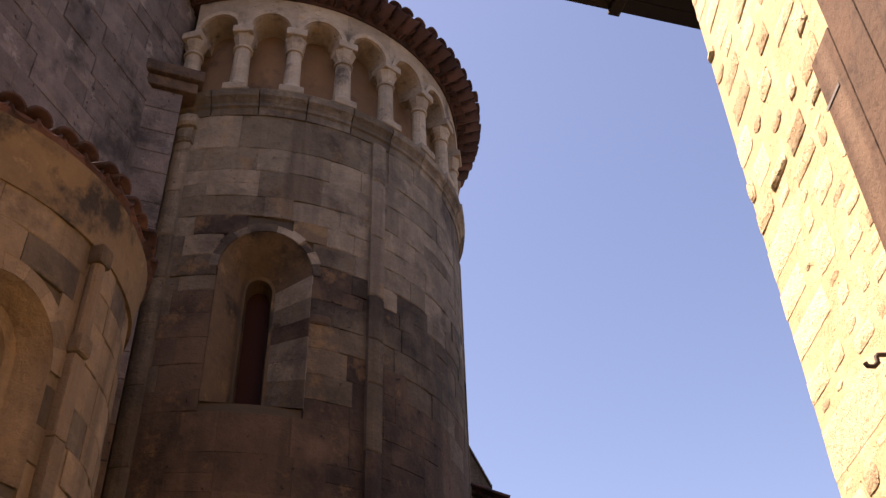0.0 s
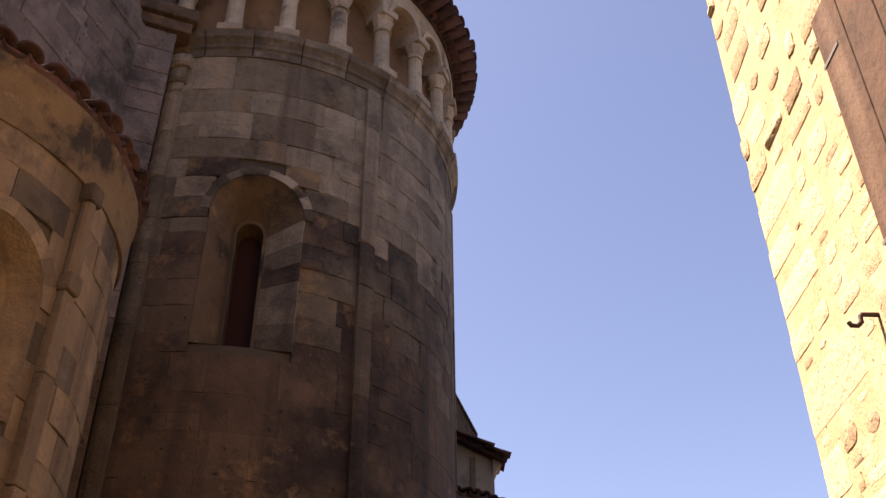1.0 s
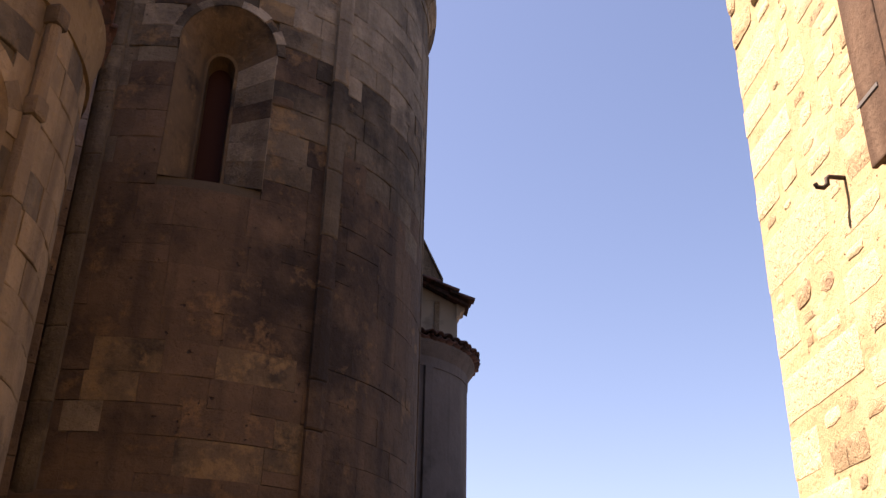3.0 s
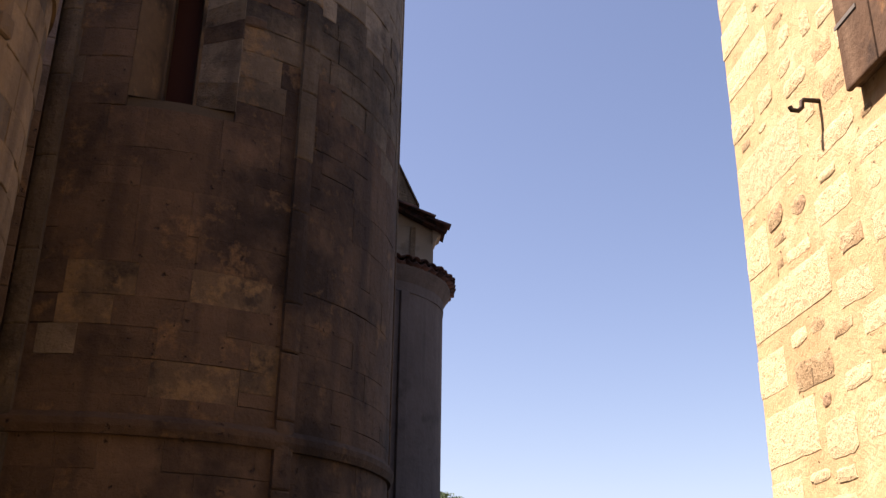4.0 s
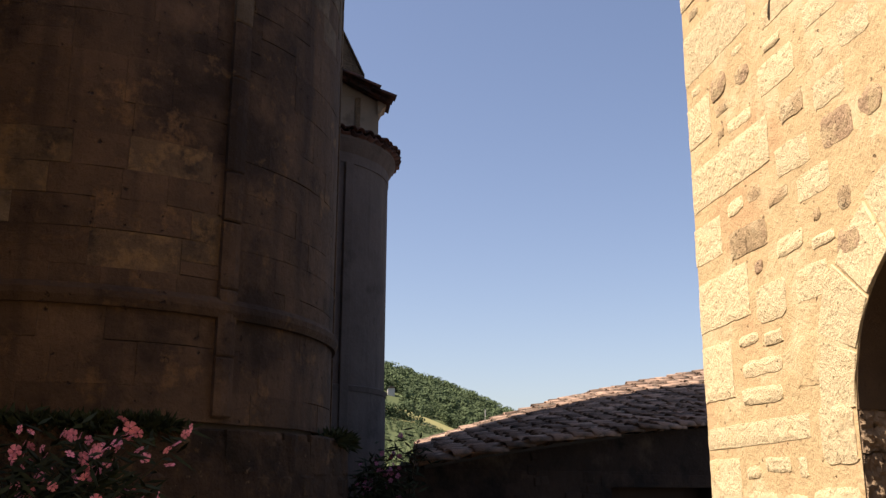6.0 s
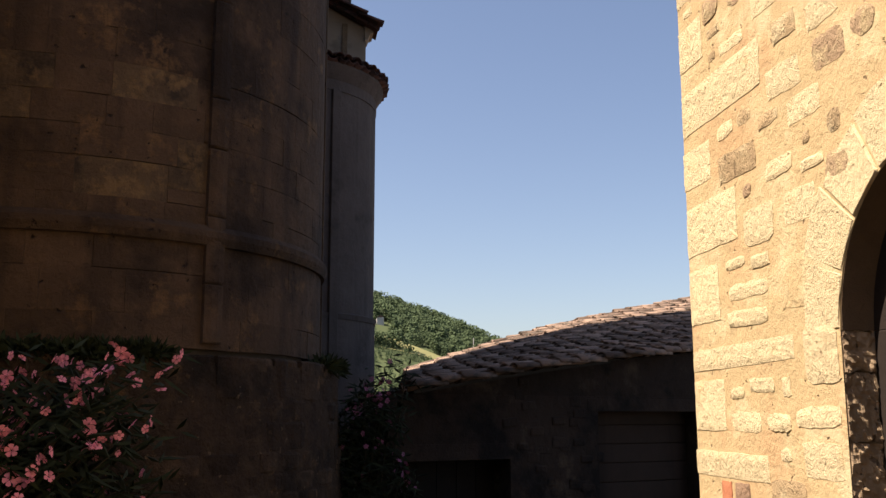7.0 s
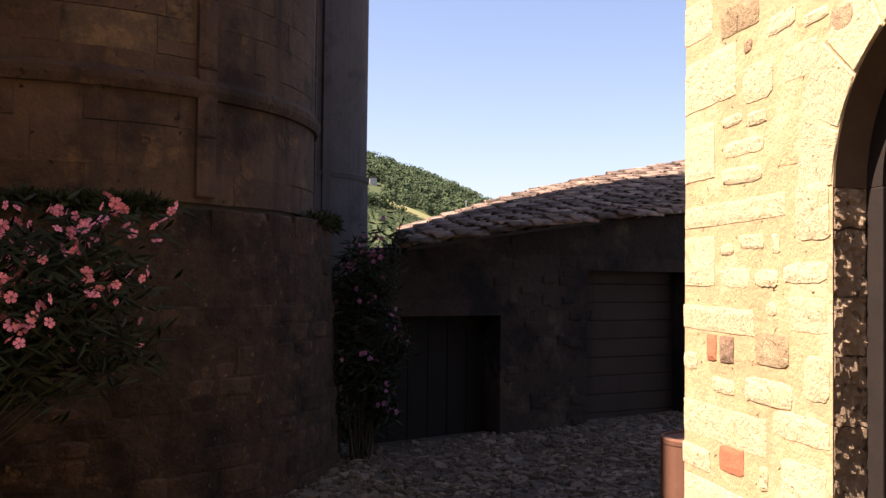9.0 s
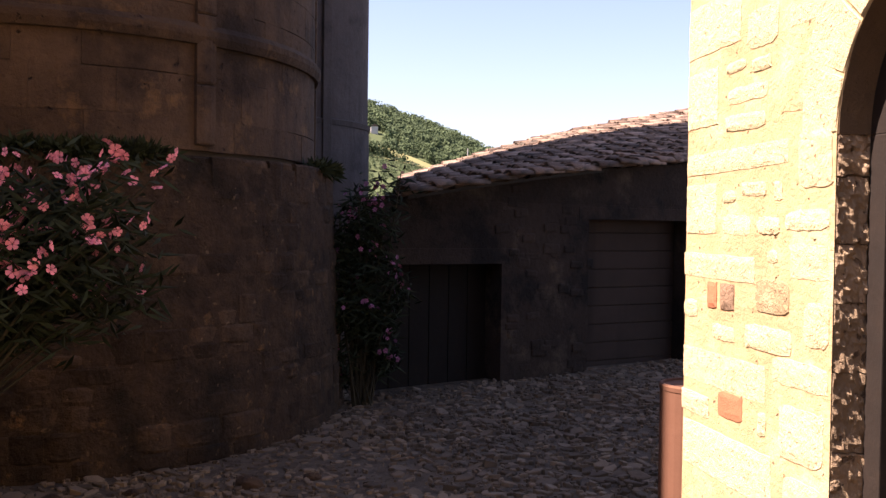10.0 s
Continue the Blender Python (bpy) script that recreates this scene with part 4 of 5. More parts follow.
def house_stone_mesh(y0, y1, z0, z1, proud, round_=0.25):
    """A rough block on the lane face: ragged outline, crumbling edge, hacked face."""
    w, h = y1 - y0, z1 - z0
    cy, cz = (y0 + y1) / 2, (z0 + z1) / 2
    small = min(w, h)
    inset = min(0.036, 0.25 * small)
    rho = round_ * 0.5 * small + 0.004
    tame = 0.35 if y1 > 3.42 or round_ == 0 else 1.0
    lean = rng.uniform(-0.07, 0.07) * tame
    bm = bmesh.new()
    spots = []
    for sy, sz, ey, ez in ((-1, -1, 1, -1), (1, -1, 1, 1), (1, 1, -1, 1), (-1, 1, -1, -1)):
        m = 9 if (w if sz == ez else h) > 0.15 else 5
        cut = rng.uniform(0.0, 0.1) * small * tame
        for q in range(m):
            f = q / m
            u, v = (sy + (ey - sy) * f) * w / 2, (sz + (ez - sz) * f) * h / 2
            corner = max(0.0, 1 - min(f, 1 - f) * m / 1.6)
            pull = cut + rho * corner + 0.007 * abs(noise.noise(Vector((cy + u, cz + v, 0)) * 32)) + 0.004 * rng.random() * tame
            if sz == ez:
                v -= sz * min(pull, h * 0.3)
                u -= math.copysign(rho * corner, u)
            else:
                u -= sy * min(pull, w * 0.3)
                v -= math.copysign(rho * corner, v)
            spots.append((u + lean * v, v + lean * u * 0.6))
    n = len(spots)
    tilt_y, tilt_z = rng.uniform(-0.25, 0.25) * proud / w, rng.uniform(-0.25, 0.25) * proud / h
    rim, lip, face, inner = [], [], [], []
    ku, kv = max(0.3, 1 - inset * 2 / w), max(0.3, 1 - inset * 2 / h)
    lu, lv = 1 - (1 - ku) * 0.25, 1 - (1 - kv) * 0.25
    for u, v in spots:
        out = proud + tilt_y * u * 2 + tilt_z * v * 2
        rim.append(bm.verts.new((HX + 0.02, cy + u, cz + v)))
        swell = 1 + 0.35 * noise.noise(Vector((cy + u, cz + v, 0)) * 9)
        lip.append(bm.verts.new((HX - out * rng.uniform(0.35, 0.6), cy + u * lu, cz + v * lv)))
        face.append(bm.verts.new((HX - out * swell, cy + u * ku, cz + v * kv)))
        inner.append(bm.verts.new((HX - out * (0.5 + 0.5 * swell) * 1.06, cy + u * ku * 0.55, cz + v * kv * 0.55)))
    mid = bm.verts.new((HX - proud * 1.1, cy, cz))
    for i in range(n):
        j = (i + 1) % n
        for a, b in ((rim, lip), (lip, face), (face, inner)):
            bm.faces.new((a[i], a[j], b[j], b[i]))
        bm.faces.new((inner[i], inner[j], mid))
    return bm


# spots of the lane face where brown or tan stones sit (along the wall, height)
BROWN_SPOTS = ((3.14, 3.1), (2.95, 3.07), (2.42, 2.66), (2.96, 2.38), (2.4, 2.32), (2.24, 2.68), (2.65, 4.0), (3.35, 5.45), (3.13, 4.86), (2.95, 4.69))
TAN_SPOTS = ((2.69, 2.81), (3.12, 3.0), (3.26, 5.3), (3.02, 2.45))
FLUSH_SPOTS = ((2.6, 2.05),)


STONES_UPPER = [
    (2.86, 3.43, 3.2, 3.45), (3.23, 3.43, 3.53, 3.66), (2.51, 2.82, 3.13, 3.25), (3.2, 3.43, 2.93, 3.13), (2.79, 3.43, 2.67, 2.87),
    (2.58, 2.87, 2.9, 3.05), (2.19, 2.38, 2.86, 2.99), (2.33, 2.54, 2.73, 2.86), (2.31, 2.52, 2.59, 2.73), (2.55, 2.79, 2.6, 2.73),
    (2.45, 2.68, 2.48, 2.6), (2.36, 2.46, 2.4, 2.5), (2.7, 2.85, 2.53, 2.6), (3.18, 3.43, 2.46, 2.64), (2.85, 3.16, 2.41, 2.55),
    (2.63, 2.83, 2.35, 2.44), (2.46, 2.61, 2.33, 2.39), (3.0, 3.43, 2.2, 2.42), (2.76, 2.99, 2.16, 2.33), (2.5, 2.73, 2.18, 2.32),
    (3.16, 3.43, 1.94, 2.18), (2.97, 3.13, 2.11, 2.17), (2.8, 2.95, 2.09, 2.16), (2.82, 3.12, 2.0, 2.08), (2.83, 3.14, 1.91, 1.99),
    (2.44, 2.79, 1.92, 2.13),
]
STONES_DOOR_HEIGHT = [
    (2.69, 3.43, 1.78, 1.88), (2.44, 2.67, 1.7, 1.91), (3.16, 3.43, 1.56, 1.77), (3.02, 3.14, 1.67, 1.74), (2.82, 3.01, 1.69, 1.76),
    (2.72, 2.8, 1.67, 1.76), (2.46, 2.73, 1.58, 1.67), (2.91, 3.14, 1.56, 1.66), (2.73, 2.9, 1.57, 1.65), (2.88, 3.43, 1.41, 1.52),
    (2.74, 2.83, 1.48, 1.54), (2.46, 2.71, 1.43, 1.57), (2.66, 2.91, 1.32, 1.45),
]
STONES_LOW = [
    (3.01, 3.2, 1.2, 1.28), (2.65, 2.97, 1.19, 1.31), (2.45, 2.62, 1.24, 1.41), (2.8, 3.43, 1.03, 1.18), (2.45, 2.79, 1.11, 1.22),
    (2.79, 2.87, 0.93, 1.03), (2.47, 2.76, 0.89, 1.1), (3.19, 3.43, 0.91, 1.01), (2.75, 3.43, 0.71, 0.91), (2.46, 2.72, 0.74, 0.88),
]
STONES_HIGH = [
    (3.02, 3.43, 4.14, 4.34), (2.82, 3.05, 3.86, 4.07), (3.14, 3.43, 3.94, 4.1), (3.01, 3.43, 3.73, 3.89), (2.83, 2.96, 3.68, 3.78),
    (3.19, 3.43, 3.53, 3.65), (2.49, 2.67, 3.58, 3.67), (2.76, 2.96, 3.47, 3.56), (2.54, 2.7, 3.9, 3.98),
]


def build_house():
    house = thing("stone_house", (HX + 2.5, 0, 0), "honey-coloured rubble stone house with arched door, sunlit", "house")
    # the lane wall with its door hole, as a thick shell
    verts, faces = [], []

    def v(x, y, z):
        verts.append((x, y, z))
        return len(verts) - 1

    arch = [DOOR0 + (DOOR1 - DOOR0) * (1 - math.cos(math.pi * i / 16)) / 2 for i in range(17)]
    ys = [-7.0, -3.0, 0.0] + arch + [2.8, 3.1, HY]
    for a, b in zip(ys, ys[1:]):
        inside = DOOR0 - 1e-6 <= a and b <= DOOR1 + 1e-6
        za, zb = (arch_top(a), arch_top(b)) if inside else (-0.2, -0.2)
        faces.append((v(HX, a, za), v(HX, b, zb), v(HX, b, HOUSE_TOP), v(HX, a, HOUSE_TOP)))
        faces.append((v(HX + 0.55, a, HOUSE_TOP), v(HX + 0.55, b, HOUSE_TOP), v(HX + 0.55, b, zb), v(HX + 0.55, a, za)))
        if inside:
            faces.append((v(HX, a, za), v(HX + 0.55, a, za), v(HX + 0.55, b, zb), v(HX, b, zb)))
    for y in (DOOR0, DOOR1):
        e = 0.03 if y == DOOR1 else 0
        faces.append((v(HX, y + e, -0.2), v(HX, y + e, SPRING), v(HX + 0.55, y + e, SPRING), v(HX + 0.55, y + e, -0.2)))
    faces.append((v(HX, HY, -0.2), v(7, HY, -0.2), v(7, HY, HOUSE_TOP), v(HX, HY, HOUSE_TOP)))
    faces.append((v(HX, -7, -0.2), v(HX, -7, HOUSE_TOP), v(7, -7, HOUSE_TOP), v(7, -7, -0.2)))
    faces.append((v(7, -7, -0.2), v(7, -7, HOUSE_TOP), v(7, HY, HOUSE_TOP), v(7, HY, -0.2)))
    wall = raw("wall", verts, faces, house_mortar, house, "rubble stone in wide sandy mortar")

    # stones of the lane face, course by course down from the eave, long quoins at the corner
    def stone(y0, y1, z0, z1, proud=None, mat=house_stone, round_=None, name="stone"):
        if mat in (house_stone, house_tan) and y1 < 3.42:
            for spots, kind in ((BROWN_SPOTS, stone_brown), (TAN_SPOTS, house_tan), (FLUSH_SPOTS, house_mortar)):
                if any(y0 - 0.02 < y < y1 + 0.02 and z0 - 0.02 < z < z1 + 0.02 for y, z in spots):
                    mat = kind
        proud = rng.uniform(0.002, 0.006) if proud is None else proud * 0.95
        if z0 > 3.4:
            proud *= 1.2
        part(name, house_stone_mesh(y0, y1, z0, z1, proud, rng.uniform(0.0, 0.2) if round_ is None else round_), mat, wall)

    for y0, y1, z0, z1 in STONES_HIGH + STONES_UPPER + STONES_DOOR_HEIGHT + STONES_LOW:
        tan = rng.random() < 0.07
        quoin = y1 > 3.42
        stone(y0 + 0.004, y1 + (rng.uniform(-0.004, 0.012) if quoin else -0.004), z0 + 0.003, z1 - 0.003, rng.uniform(0.002, 0.005) if quoin else None, house_tan if tan and not quoin else house_stone, 0.0 if quoin else rng.uniform(0.02, 0.2))
    # brown stones between them, then small rubble packed into what is left
    taken = STONES_HIGH + STONES_UPPER + STONES_DOOR_HEIGHT + STONES_LOW

    def fill(y_low, y_high, z_low, z_high, tries, w, h, proud):
        for _ in range(tries):
            y0, z0 = rng.uniform(y_low, y_high), rng.uniform(z_low, z_high)
            y1, z1 = y0 + rng.uniform(*w), z0 + rng.uniform(*h)
            if y1 > y_high + 0.02 or any(y0 < t[1] + 0.008 and y1 > t[0] - 0.008 and z0 < t[3] + 0.008 and z1 > t[2] - 0.008 for t in taken):
                continue
            if z1 < SPRING + 0.7 and (y0 - (DOOR0 + DOOR1) / 2) ** 2 + max(0, z0 - SPRING) ** 2 < 0.7 ** 2 and y0 < 2.6:
                continue
            taken.append((y0, y1, z0, z1))
            if y1 > 3.38:
                y1 = 3.433
            stone(y0, y1, z0, z1, rng.uniform(*proud), house_tan if rng.random() < 0.3 else house_stone, rng.uniform(0.0, 0.2))

    for y, z in BROWN_SPOTS:
        w, h = rng.uniform(0.06, 0.085), rng.uniform(0.045, 0.065)
        if not any(t[0] < y + w * 0.7 and t[1] > y - w * 0.7 and t[2] < z + h * 0.7 and t[3] > z - h * 0.7 for t in taken):
            taken.append((y - w, y + w, z - h, z + h))
            stone(y - w, y + w, z - h, z + h, rng.uniform(0.004, 0.009), house_tan, rng.uniform(0.2, 0.4))
    taken += [(3.0, 3.25, 1.3, 1.43), (2.93, 3.16, 0.93, 1.07)]
    fill(3.05, 3.43, 4.4, 6.7, 300, (0.2, 0.45), (0.12, 0.2), (0.003, 0.009))
    fill(2.4, 3.43, 4.4, 6.7, 3500, (0.1, 0.3), (0.07, 0.17), (0.004, 0.016))
    fill(2.45, 3.43, 0.0, 0.9, 400, (0.15, 0.4), (0.1, 0.2), (0.002, 0.006))
    fill(2.3, 3.4, 1.9, 4.4, 3000, (0.15, 0.3), (0.09, 0.17), (0.002, 0.006))
    fill(2.3, 3.4, 1.9, 4.4, 3000, (0.08, 0.2), (0.06, 0.12), (0.002, 0.006))
    fill(2.3, 3.4, 1.9, 4.4, 4000, (0.07, 0.15), (0.05, 0.09), (0.002, 0.006))
    fill(2.3, 3.4, 1.9, 4.4, 1500, (0.05, 0.1), (0.035, 0.06), (0.002, 0.005))
    fill(2.46, 3.4, 0.7, 1.9, 1500, (0.07, 0.17), (0.05, 0.1), (0.002, 0.005))
    fill(2.46, 3.4, 0.7, 1.9, 500, (0.05, 0.12), (0.035, 0.07), (0.002, 0.005))
    # bricks and a dark stone let into the wall
    stone(3.15, 3.24, 1.31, 1.42, 0.006, brick_red, 0.0, "brick")
    stone(3.02, 3.14, 1.31, 1.42, 0.008, stone_dark, 0.0, "brick")
    stone(2.94, 3.15, 0.94, 1.06, 0.005, brick_red, 0.1, "brick")

    # voussoirs of the door arch and rough jamb stones in the reveal
    r0 = (DOOR1 - DOOR0) / 2
    yc = (DOOR0 + DOOR1) / 2
    n = 9
    for i in range(n):
        b0, b1 = math.pi * i / n + 0.007, math.pi * (i + 1) / n - 0.007
        bm = bmesh.new()
        r1 = r0 + rng.uniform(0.17, 0.22)
        pts = [(yc + r * math.cos(b), SPRING + r * math.sin(b)) for r, b in ((r0, b0), (r1, b0), (r1, (b0 + b1) / 2), (r1, b1), (r0, b1), (r0, (b0 + b1) / 2))]
        prism(bm, pts, Matrix(((0, 1, 0), (0, 0, 1), (1, 0, 0))).transposed().to_4x4() @ Matrix.Translation((0, 0, HX - rng.uniform(0.003, 0.007))), 0.2)
        bmesh.ops.bevel(bm, geom=[e for e in bm.edges], offset=0.005, segments=1, affect="EDGES")
        part("voussoir", bm, house_stone, wall)
    z = 0.0
    while z < SPRING - 0.02:
        top = min(z + rng.uniform(0.15, 0.24), SPRING)
        bm = bmesh.new()
        box(bm, HX + 0.004, HX + 0.105 + rng.uniform(-0.01, 0.01), DOOR1 - 0.002, DOOR1 + 0.05, z + 0.002, top - 0.002)
        bmesh.ops.subdivide_edges(bm, edges=bm.edges[:], cuts=15, use_grid_fill=True)
        for vert in bm.verts:
            d = noise.noise(vert.co * 34) * 0.013 + noise.noise(vert.co * 78) * 0.011
            vert.co += Vector((0, d * 0.8 if vert.co.y < DOOR1 else 0, d * 0.4))
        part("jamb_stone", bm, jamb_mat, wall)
        z = top

    # shell added under the arch, its dark colour standing for shade
    prev = None
    bm = bmesh.new()
    for i in range(25):
        b = math.pi * i / 24
        ring = [bm.verts.new((x, yc + r * math.cos(b), SPRING + r * math.sin(b))) for r, x in ((r0 - 0.004, HX + 0.004), (r0 - 0.004, HX + 0.12), (r0 + 0.03, HX + 0.12), (r0 + 0.03, HX + 0.004))]
        if prev:
            for j in range(4):
                bm.faces.new((prev[j], prev[(j + 1) % 4], ring[(j + 1) % 4], ring[j]))
        prev = ring
    part("arch_underside", bm, intrados_mat, wall, "thin lining under the door arch, coloured dark for shade")

    # door: frame and leaf with rails, set back in the reveal
    door = part("door", box(bmesh.new(), HX + 0.16, HX + 0.2, DOOR0 - 0.02, DOOR1 + 0.02, 0.02, SPRING + 0.001), dark_wood, house, "dark brown panelled wooden door, closed")
    bm = bmesh.new()
    pts = [(yc + (r0 - 0.001) * math.cos(math.pi * i / 20), SPRING + (r0 - 0.001) * math.sin(math.pi * i / 20)) for i in range(21)]
    prism(bm, pts, Matrix(((0, 1, 0), (0, 0, 1), (1, 0, 0))).transposed().to_4x4() @ Matrix.Translation((0, 0, HX + 0.165)), 0.03)
    part("fanlight", bm, dark_wood, door)
    for y in (DOOR0 + 0.001, DOOR1 - 0.076):
        part("door_frame", box(bmesh.new(), HX + 0.1, HX + 0.18, y, y + 0.075, 0.0, SPRING - 0.001, None, 0.004), dark_wood, door)
    prev = None
    bm = bmesh.new()
    for i in range(21):
        b = math.pi * i / 20
        ring = [bm.verts.new((x, yc + r * math.cos(b), SPRING + r * math.sin(b))) for r, x in ((r0 - 0.001, HX + 0.1), (r0 - 0.075, HX + 0.1), (r0 - 0.075, HX + 0.18), (r0 - 0.001, HX + 0.18))]
        if prev:
            for j in range(4):
                bm.faces.new((prev[j], prev[(j + 1) % 4], ring[(j + 1) % 4], ring[j]))
        prev = ring
    part("arched_frame", bm, dark_wood, door)
    for z0, z1 in ((0.06, 0.2), (0.66, 0.78), (1.2, 1.3), (SPRING - 0.1, SPRING + 0.02)):
        part("rail", box(bmesh.new(), HX + 0.14, HX + 0.165, DOOR0 + 0.08, DOOR1 - 0.08, z0, z1, None, 0.008), dark_wood, door)
    for y in (1.66, 1.97, 2.27):
        part("stile", box(bmesh.new(), HX + 0.142, HX + 0.167, y, y + 0.08, 0.05, SPRING, None, 0.008), dark_wood, door)

    # shutter leaf folded back against the wall beside an upper window
    sh = part("shutter", box(bmesh.new(), HX - 0.03, HX - 0.004, 1.7, 2.27, 3.24, 5.1), old_wood, house, "weathered brown plank shutter, opened against the wall")
    part("batten", box(bmesh.new(), HX - 0.031, HX - 0.004, 2.272, 2.45, 3.24, 4.47), old_wood, sh)
    for i in range(4):
        y0 = 1.69 + 0.194 * i
        part("plank", box(bmesh.new(), HX - 0.052, HX - 0.032, y0, y0 + 0.187, 3.22 + rng.uniform(-0.006, 0.006), 4.49 if i == 3 else 5.12, None, 0.006), old_wood, sh)
    for z0 in (3.45, 4.24):
        part("strap", box(bmesh.new(), HX - 0.056, HX - 0.0525, 2.33, 2.464, z0, z0 + 0.014), zinc, sh)
    # iron hook in the wall
    cu = bpy.data.curves.new("wall_hook", "CURVE")
    cu.dimensions, cu.bevel_depth, cu.bevel_resolution = "3D", 0.009, 2
    sp = cu.splines.new("POLY")
    hook = [(HX + 0.03, 2.712, 3.345), (HX - 0.055, 2.712, 3.346), (HX - 0.062, 2.715, 3.34), (HX - 0.062, 2.717, 3.32), (HX - 0.075, 2.722, 3.308), (HX - 0.095, 2.726, 3.312), (HX - 0.1, 2.727, 3.325)]
    sp.points.add(len(hook) - 1)
    for pt, co in zip(sp.points, hook):
        pt.co = (*co, 1)
    ob = new("wall_hook", cu)
    dg = bpy.context.evaluated_depsgraph_get()
    me = bpy.data.meshes.new_from_object(ob.evaluated_get(dg))
    bpy.data.objects.remove(ob)
    me.materials.append(iron)
    hook_ob = adopt(new("wall_hook", me), house)
    tagged(hook_ob, "curled black iron hook")

    # roof: a short eave over the lane, a deep wooden verge past the far corner
    part("soffit", box(bmesh.new(), 1.26, 7.2, -7.2, 3.5, HOUSE_TOP + 0.003, HOUSE_TOP + 0.05), dark_wood, house, "dark wooden eave boards")
    skew = pose(0.86, 3.845, 0, 0, 0, 15.5)
    for i in range(3):
        part("verge_board", box(bmesh.new(), 0.0, 3.0, -0.115 * (i + 1) + 0.005, -0.115 * i, HOUSE_TOP + 0.002, HOUSE_TOP + 0.04, skew), dark_wood, house)
    part("verge_beam", box(bmesh.new(), 0.36, 0.44, -0.3, 0.015, HOUSE_TOP - 0.035, HOUSE_TOP, skew, 0.008), dark_wood, house)
    roof = part("roof", prism(bmesh.new(), [(-0.02, HOUSE_TOP + 0.045), (3.0, HOUSE_TOP + 0.9), (3.0, HOUSE_TOP + 0.045)], skew @ Matrix(((1, 0, 0), (0, 0, 1), (0, 1, 0))).transposed().to_4x4() @ Matrix.Translation((0, 0, -0.34)), 0.34), old_tile, house, "terracotta tiled roof")
    part("roof_main", prism(bmesh.new(), [(1.22, HOUSE_TOP + 0.06), (4.2, HOUSE_TOP + 1.1), (7.3, HOUSE_TOP + 0.06)], Matrix(((1, 0, 0), (0, 0, 1), (0, 1, 0))).transposed().to_4x4() @ Matrix.Translation((0, 0, -7.25)), 10.75), old_tile, house)
    cover = tile_mesh("tile", old_tile, 0.5, 0.08, 0.1)
    for i in range(8):
        piece("tile", cover, skew @ pose(0.02 + 0.4 * i, -0.09, HOUSE_TOP + 0.09 + 0.113 * i, 0, 0, 180) @ pose(0, 0, 0, 0, 16, 0), roof)


build_house()

# ---- the low shed across the lane's end; its roof falls towards the church ----
SA, SB = Vector((0.95, 8.0, 1.98)), Vector((4.2, 9.2, 2.27))
S_ALONG = SB - SA
S_BACK = Vector((-S_ALONG.y, S_ALONG.x, 0)).normalized()
NEAR_LOW, NEAR_HIGH = Vector((1.1, 7.93, 1.85)), Vector((4.04, 9.26, 2.27))
FAR_LOW, FAR_HIGH = Vector((2.27, 16.7, 2.42)), Vector((7.55, 17.1, 3.78))


def shed_point(k, v, up=0.0):
    """k from the low edge (0) up the roof, v from the near verge (0) to the far one (1)."""
    near, far = NEAR_LOW.lerp(NEAR_HIGH, k), FAR_LOW.lerp(FAR_HIGH, k)
    bow = (0.03 + 0.1 * v) * math.sin(math.pi * min(1, k))
    sag = -0.12 * math.sin(math.pi * v) * (0.4 + k)
    return near.lerp(far, v) + Vector((0, 0, bow + sag + up))


